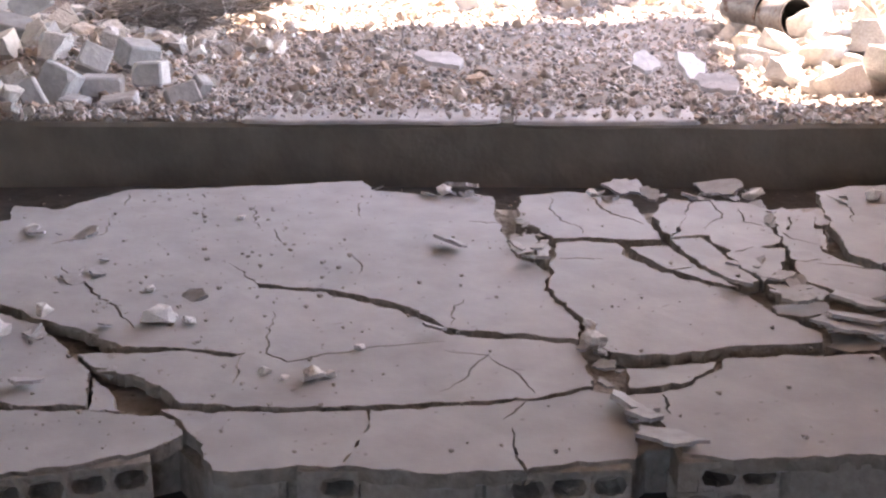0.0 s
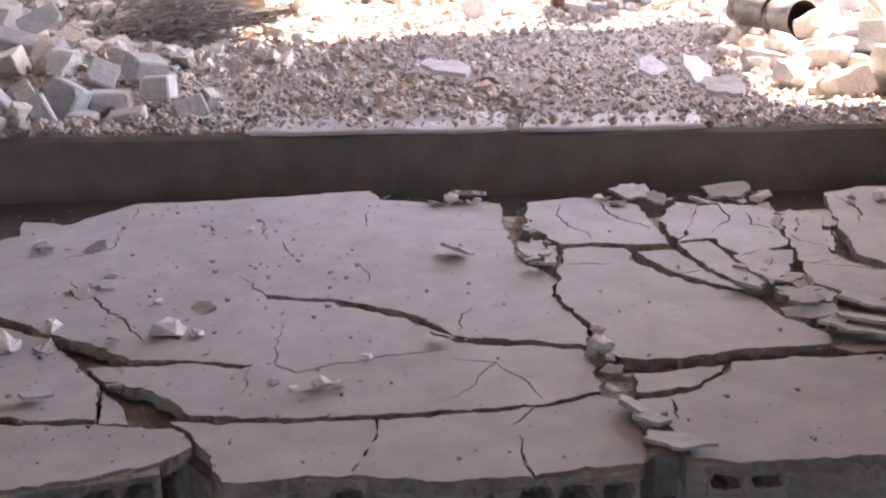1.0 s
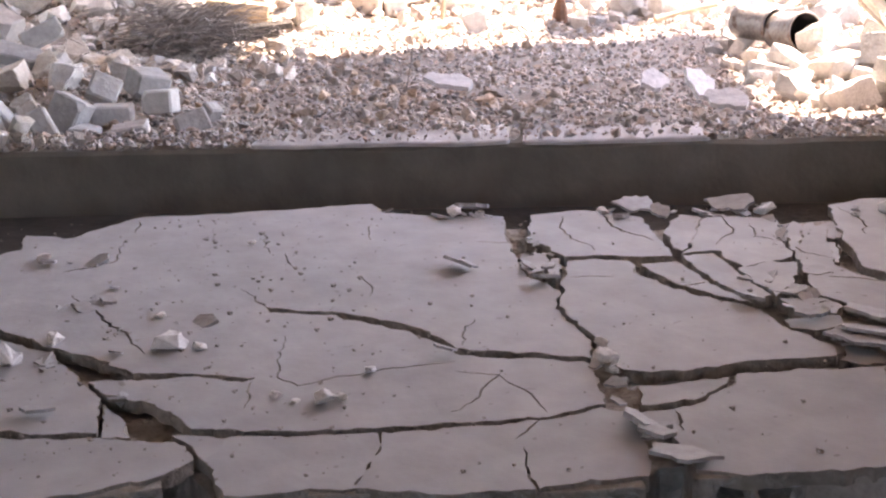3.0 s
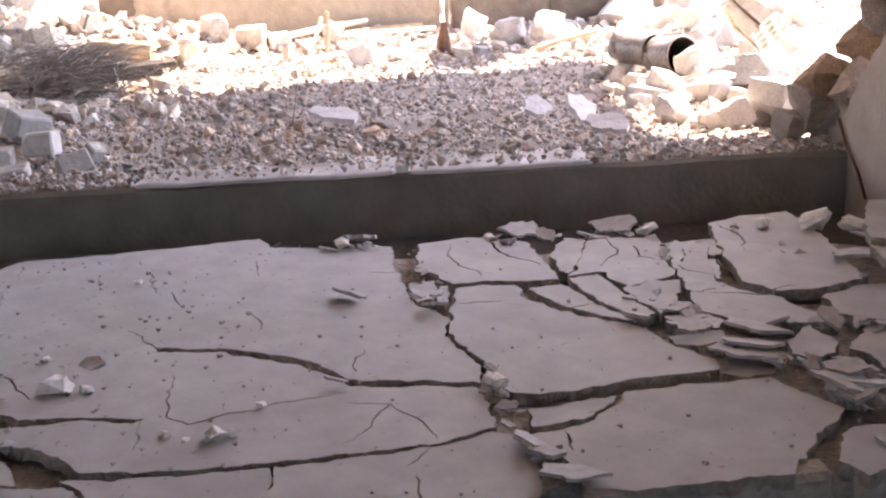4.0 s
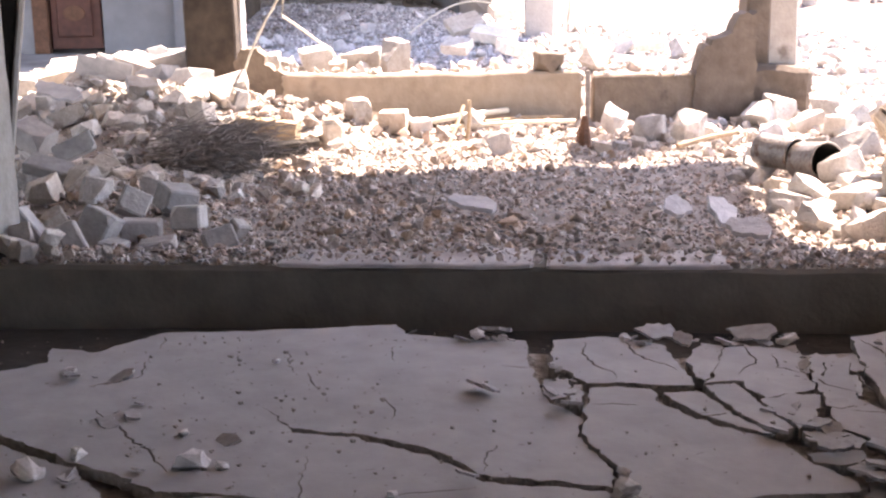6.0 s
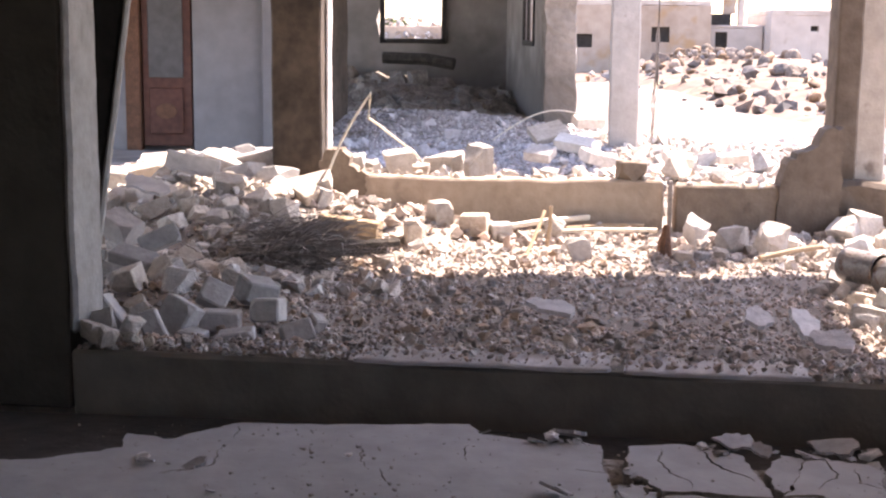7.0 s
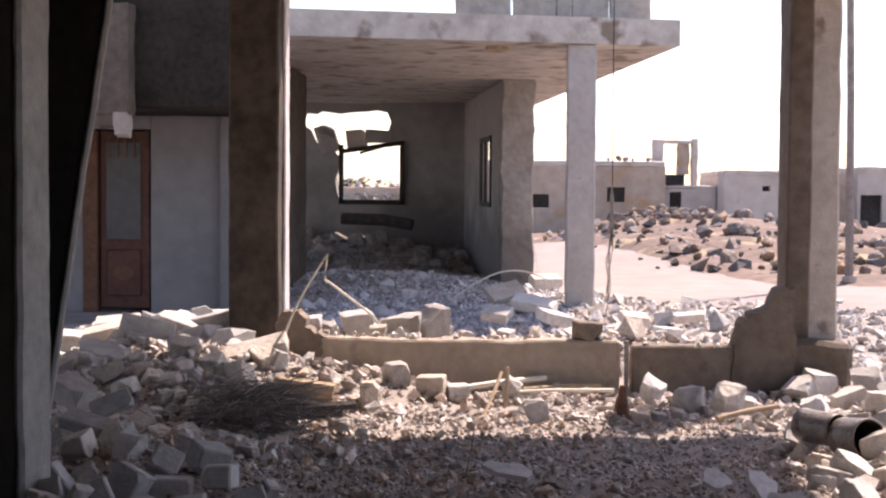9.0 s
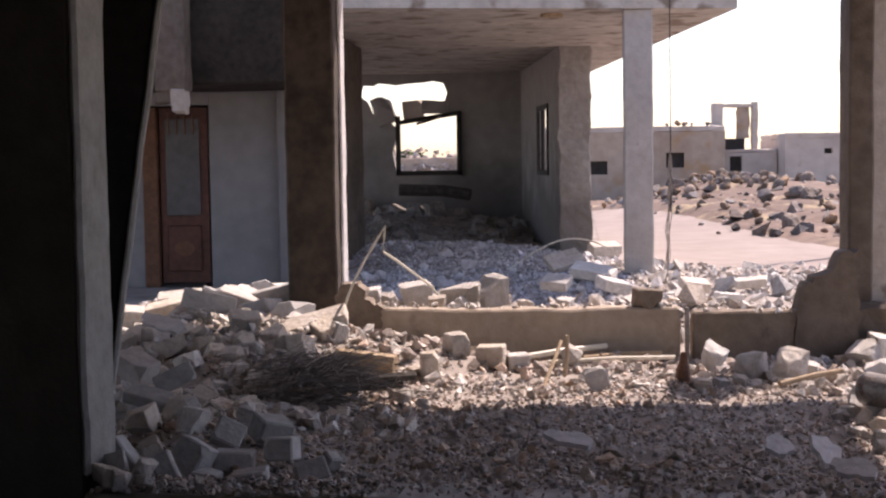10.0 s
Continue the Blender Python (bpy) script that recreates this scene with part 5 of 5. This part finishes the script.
me = bpy.data.meshes.new("crumbs")
me.from_pydata(verts, [], faces)
me.materials.append(CORE)
tagged(new("crumbs", me), "tiny mortar crumbs scattered over the plaster", "rubble", kind="stuff")


def cell_mesh(cells, wide, high, deep, mat):
    """A hollow block seen on end: two staggered rows of rounded cells running into its depth."""
    bm = bmesh.new()
    r = random.Random(cells * 7 + int(wide * 1000))
    for row in (0, 1):
        z0, z1 = high * row / 2, high * (row + 1) / 2
        for k in range(cells):
            x0 = k * wide + (0.5 * wide if row else 0.0)
            cx, cz = x0 + wide / 2, (z0 + z1) / 2
            hx, hz = wide * r.uniform(0.40, 0.45), high / 4 * r.uniform(0.66, 0.78)
            rim = [(x0, z0), (cx, z0), (x0 + wide, z0), (x0 + wide, cz), (x0 + wide, z1), (cx, z1), (x0, z1), (x0, cz)]
            hole = [(cx + a * hx, cz + b * hz) for a, b in ((-0.78, -0.78), (0, -1), (0.78, -0.78), (1, 0), (0.78, 0.78), (0, 1), (-0.78, 0.78), (-1, 0))]
            a = [bm.verts.new((x, 0, z)) for x, z in rim]
            b = [bm.verts.new((x, 0.004, z)) for x, z in hole]
            c = [bm.verts.new((cx + (x - cx) * 0.85, deep, cz + (z - cz) * 0.85)) for x, z in hole]
            for q in range(8):
                w = (q + 1) % 8
                bm.faces.new((a[q], a[w], b[w], b[q]))
                bm.faces.new((b[q], b[w], c[w], c[q]))
            bm.faces.new(c)
        box(bm, 0.5 * wide * row, cells * wide + 0.5 * wide * row, deep + 0.002, deep + 0.02, z0 + 0.001, z1 - 0.001)
    box(bm, 0.002, (cells + 0.5) * wide, 0.002, deep, high - 0.002, high + 0.006)
    box(bm, cells * wide + 0.001, (cells + 0.5) * wide, 0.003, deep, 0.0, high / 2)
    box(bm, 0.0, 0.5 * wide - 0.001, 0.003, deep, high / 2, high)
    return mesh_of("hollow_block", bm, mat)


for x, y, turn, cells in ((-1.04, 2.50, 14, 4), (0.06, 2.518, 4, 3), (0.47, 2.565, 2, 2), (-0.34, 2.545, -2, 1)):
    part("hollow_block", cell_mesh(cells, 0.088, 0.132, 0.09, BLOCKEND), None, panel, m=pose(x, y, 0.001, 0, 0, turn))
for x0, x1, y, seed in ((-1.9, -1.05, 2.50, 3), (-0.53, -0.36, 2.55, 5), (-0.20, 0.05, 2.53, 7), (0.70, 1.03, 2.585, 9), (1.07, 1.5, 2.57, 11)):
    part("mortar_face", worn(x0, x1, y, y + 0.09, 0.0, 0.136, 0.04, 0.010, seed), BLOCKEND, panel, "rough broken mortar edge")

# broken wall end above the sill
for i, (x, y, z, size) in enumerate(((1.80, 5.16, 0.30, 0.14), (1.88, 5.2, 0.36, 0.20), (1.93, 5.2, 0.46, 0.20), (2.11, 5.18, 0.58, 0.20), (1.98, 5.02, 0.46, 0.18), (2.17, 5.2, 0.72, 0.22), (2.21, 5.15, 0.86, 0.22),
                                     (2.25, 5.12, 1.0, 0.22), (2.29, 5.1, 1.14, 0.22), (2.20, 5.2, 0.35, 0.3), (2.33, 5.2, 0.6, 0.3), (2.18, 4.95, 0.66, 0.18), (2.23, 4.85, 0.84, 0.2), (2.27, 4.75, 1.0, 0.2))):
    thing("broken_stone", TORN[i % 9], None, "broken brown masonry in the torn wall end", "stone", pose(x, y, z, 20 * i, 15, 50 * i) @ Matrix.Diagonal((size * 1.4, size * 1.4, size * 1.2, 1)), "torn wall stones")
for i, (x, y, size) in enumerate(((1.68, 5.75, 0.22), (1.96, 5.75, 0.28), (2.12, 6.5, 0.28), (2.25, 8.1, 0.28), (2.48, 8.9, 0.3), (1.5, 6.6, 0.14), (1.55, 6.1, 0.18), (1.9, 6.8, 0.2), (2.3, 7.3, 0.26), (1.62, 7.2, 0.14))):
    rock(x, y, size, 900 + i, "large sunlit lump of broken masonry", 0.1)
thing("hollow_brick", cell_mesh(4, 0.07, 0.14, 0.22, ROCK), None, "pale perforated brick tilted in sunlit rubble", "brick", pose(2.10, 6.75, 0.42, 40, 30, 60))

thing("red_cable", tube([(1.912, 5.0, 0.36), (1.910, 4.9, 0.27), (1.912, 4.78, 0.2), (1.912, 4.7, 0.12)], 0.006, 6), DOORRED, "thin red cable stapled along the side wall", "cable")

# ---- far street ----
SOIL = material("reddish dry soil", (0.12, 0.085, 0.07), (0.22, 0.16, 0.13), 0.6, 0.95, 0.6, 9, stain=(0.33, 0.26, 0.17), stain_at=0.57)
bank = grid_sheet(spaced([(0.3, 24, 0.3)]), spaced([(0.0, 22.0, 0.3)]), lambda x, y: 0.0)
for v in bank.verts:
    x, y = v.co.x, verge(v.co.x) + v.co.y + 0.5 * swirl(v.co.x * 0.8, 3, 1)
    ramp = min(1.0, v.co.y / 1.5)
    v.co = (x, y, ground_height(x, y) - 0.02 + ramp * (0.12 + 0.08 * swirl(x * 0.9, y * 0.9, 5) + 0.05 * swirl(x * 3, y * 3, 8)))
thing("roadside_bank", bank, SOIL, "reddish dry earth bank with straw-coloured grass", "ground", kind="structure", smooth=True)


def street_house(x0, x1, y0, y1, z, mat, openings, label, parapet=0.18):
    h = empty("street_house", label, "house")
    part("wall", cube(x0, x1, y0 + 0.25, y1, -0.2, z, 0.02), mat, h)
    xs = sorted({x0, x1, *(o[0] for o in openings), *(o[1] for o in openings)})
    for a, b in zip(xs, xs[1:]):
        cut = [o for o in openings if o[0] <= a and o[1] >= b]
        if not cut:
            part("front_wall", cube(a, b, y0, y0 + 0.248, -0.2, z, 0.004), mat, h)
            continue
        o = cut[0]
        if o[2] > 0:
            part("front_wall", cube(a, b, y0, y0 + 0.248, -0.2, o[2], 0.004), mat, h)
        part("front_wall", cube(a, b, y0, y0 + 0.248, o[3], z, 0.004), mat, h)
        # Opening filled with a near-black panel in place of inside shade.
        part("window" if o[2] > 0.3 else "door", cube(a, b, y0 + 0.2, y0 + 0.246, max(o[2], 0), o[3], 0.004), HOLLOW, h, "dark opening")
    part("parapet", worn(x0 + 0.01, x1 - 0.01, y0 - 0.012, y1 - 0.02, z, z + parapet, 0.25, 0.03, x0), FARPALE, h, "pale worn parapet")


street_house(-1.5, 4.95, 46, 52, 2.35, FARWALL, ((0.42, 1.05, 0.95, 1.40), (3.0, 3.6, 1.15, 1.65)), "long tan village house with small windows")
street_house(4.97, 6.7, 46.5, 52, 1.62, FARPALE, ((5.15, 5.55, 0.9, 1.5),), "low half-collapsed house wall", 0.1)
street_house(6.75, 9.2, 45, 51, 2.05, FARPALE, ((8.0, 8.25, 1.55, 1.72),), "small pale village house")
street_house(9.6, 11.1, 46, 52, 2.15, FARWALL, ((10.2, 10.7, 1.3, 1.9),), "tan house by the road")
street_house(11.2, 17, 45.5, 52, 2.2, FARPALE, ((11.3, 12.0, 0, 1.45), (13.5, 14.4, 0.9, 1.7)), "pale village house with a grey door")
ruin = empty("ruined_upper_storey", "broken upper storey posts against the sky", "ruin")
part("post", worn(4.60, 4.98, 47, 47.4, 2.3, 3.32, 0.2, 0.03, 2), FARPALE, ruin)
part("post", worn(5.95, 6.15, 47, 47.4, 1.6, 3.35, 0.2, 0.03, 5), FARPALE, ruin)
part("post", worn(5.45, 5.88, 47.1, 47.4, 2.1, 3.2, 0.2, 0.05, 8), FARWALL, ruin)
part("lintel", worn(4.9, 6.1, 47, 47.3, 3.16, 3.28, 0.2, 0.02, 9), FARPALE, ruin)
part("fallen_slab", cube(5.0, 5.7, 47.0, 47.3, 1.65, 2.1), HOLLOW, ruin, "dark collapsed slab", )
for a, size in ((3.05, 0.24), (3.42, 0.38), (3.66, 0.3), (3.9, 0.2), (4.42, 0.26)):
    thing("roof_stone", BOULDERS[int(a * 7) % 9], None, "stone weighing down the flat roof", "stone", pose(a, 46.6, 2.55 + size * 0.25, 0, 0, 90 * a) @ Matrix.Diagonal((size, size, size * 0.8, 1)), "roof stones")
pole = empty("utility_pole", "slim dark street pole beside the dirt road", "pole", pose(5.40, 22.5, 0))
part("shaft", tube([(0.03, 0, -0.1), (0, 0, 3), (-0.12, 0, 8)], 0.07, 10, 0.055), TWIG, pole)
part("foot", tube([(0.03, 0, 0.0), (0.03, 0, 0.18)], 0.12, 10), CONCRETE, pole)
thing("hanging_cable", tube([(0.925, 13.5, 4.6), (0.93, 13.5, 2.5), (0.935, 13.5, 1.0)], 0.006, 5), BLACK, "thin cable hanging down by the post", "cable")
frayed = random.Random(77)
rope = empty("frayed_rope", "frayed dangling rope end touching the rubble", "rope")
for k in range(6):
    end = frayed.uniform(0.12, 0.55)
    part("strand", tube([(0.93 + frayed.gauss(0, 0.012) * (q > 0) - 0.06 * (q / 7) ** 2, 13.5 + frayed.gauss(0, 0.015), 1.6 + (end - 1.6) * q / 7) for q in range(8)], 0.006, 5, 0.003), TWIG, rope)


def bush(x, y, size, seed):
    r = random.Random(seed)
    b = empty("bush", "dusty green bush in the distance", "bush", pose(x, y, 0))
    part("trunk", tube([(0, 0, -0.1), (0.05, 0, size * 0.4), (0, 0.05, size * 0.8)], 0.06, 6, 0.02), TWIG, b)
    vs, fs = [], []
    for i in range(700):
        d = Vector((r.gauss(0, 1), r.gauss(0, 1), r.gauss(0, 0.8)))
        p = d.normalized() * size * 0.55 * r.random() ** 0.4 * (0.7 + 0.5 * noise.noise(d * 1.3)) + Vector((0, 0, size * 0.7))
        u = Vector((r.gauss(0, 1), r.gauss(0, 1), r.gauss(0, 1))).normalized() * 0.09 * size
        w = u.orthogonal().normalized() * 0.05 * size
        k = len(vs)
        vs += [(p - u)[:], (p + w)[:], (p + u)[:], (p - w)[:]]
        fs.append([k, k + 1, k + 2, k + 3])
    m = bpy.data.meshes.new("crown")
    m.from_pydata(vs, [], fs)
    m.materials.append(LEAF)
    part("crown", m, None, b)


bush(-3.55, 40.2, 1.36, 5)
thing("ruined_wall", worn(-8.5, -2.0, 39, 39.5, -0.1, 1.60, 0.22, 0.05, 6), FARWALL, "low crumbled wall beyond the ruined room", "wall")
scatter_stones("rubble", "broken stones piled on the far crumbled wall", 700, (-8.0, -2.2, 37.6, 39.4), (0.10, 0.34), 41, STONE, 0.3, None, lambda x, y: (y - 37.8) * 1.13)
bush(-4.98, 40.3, 1.62, 7)
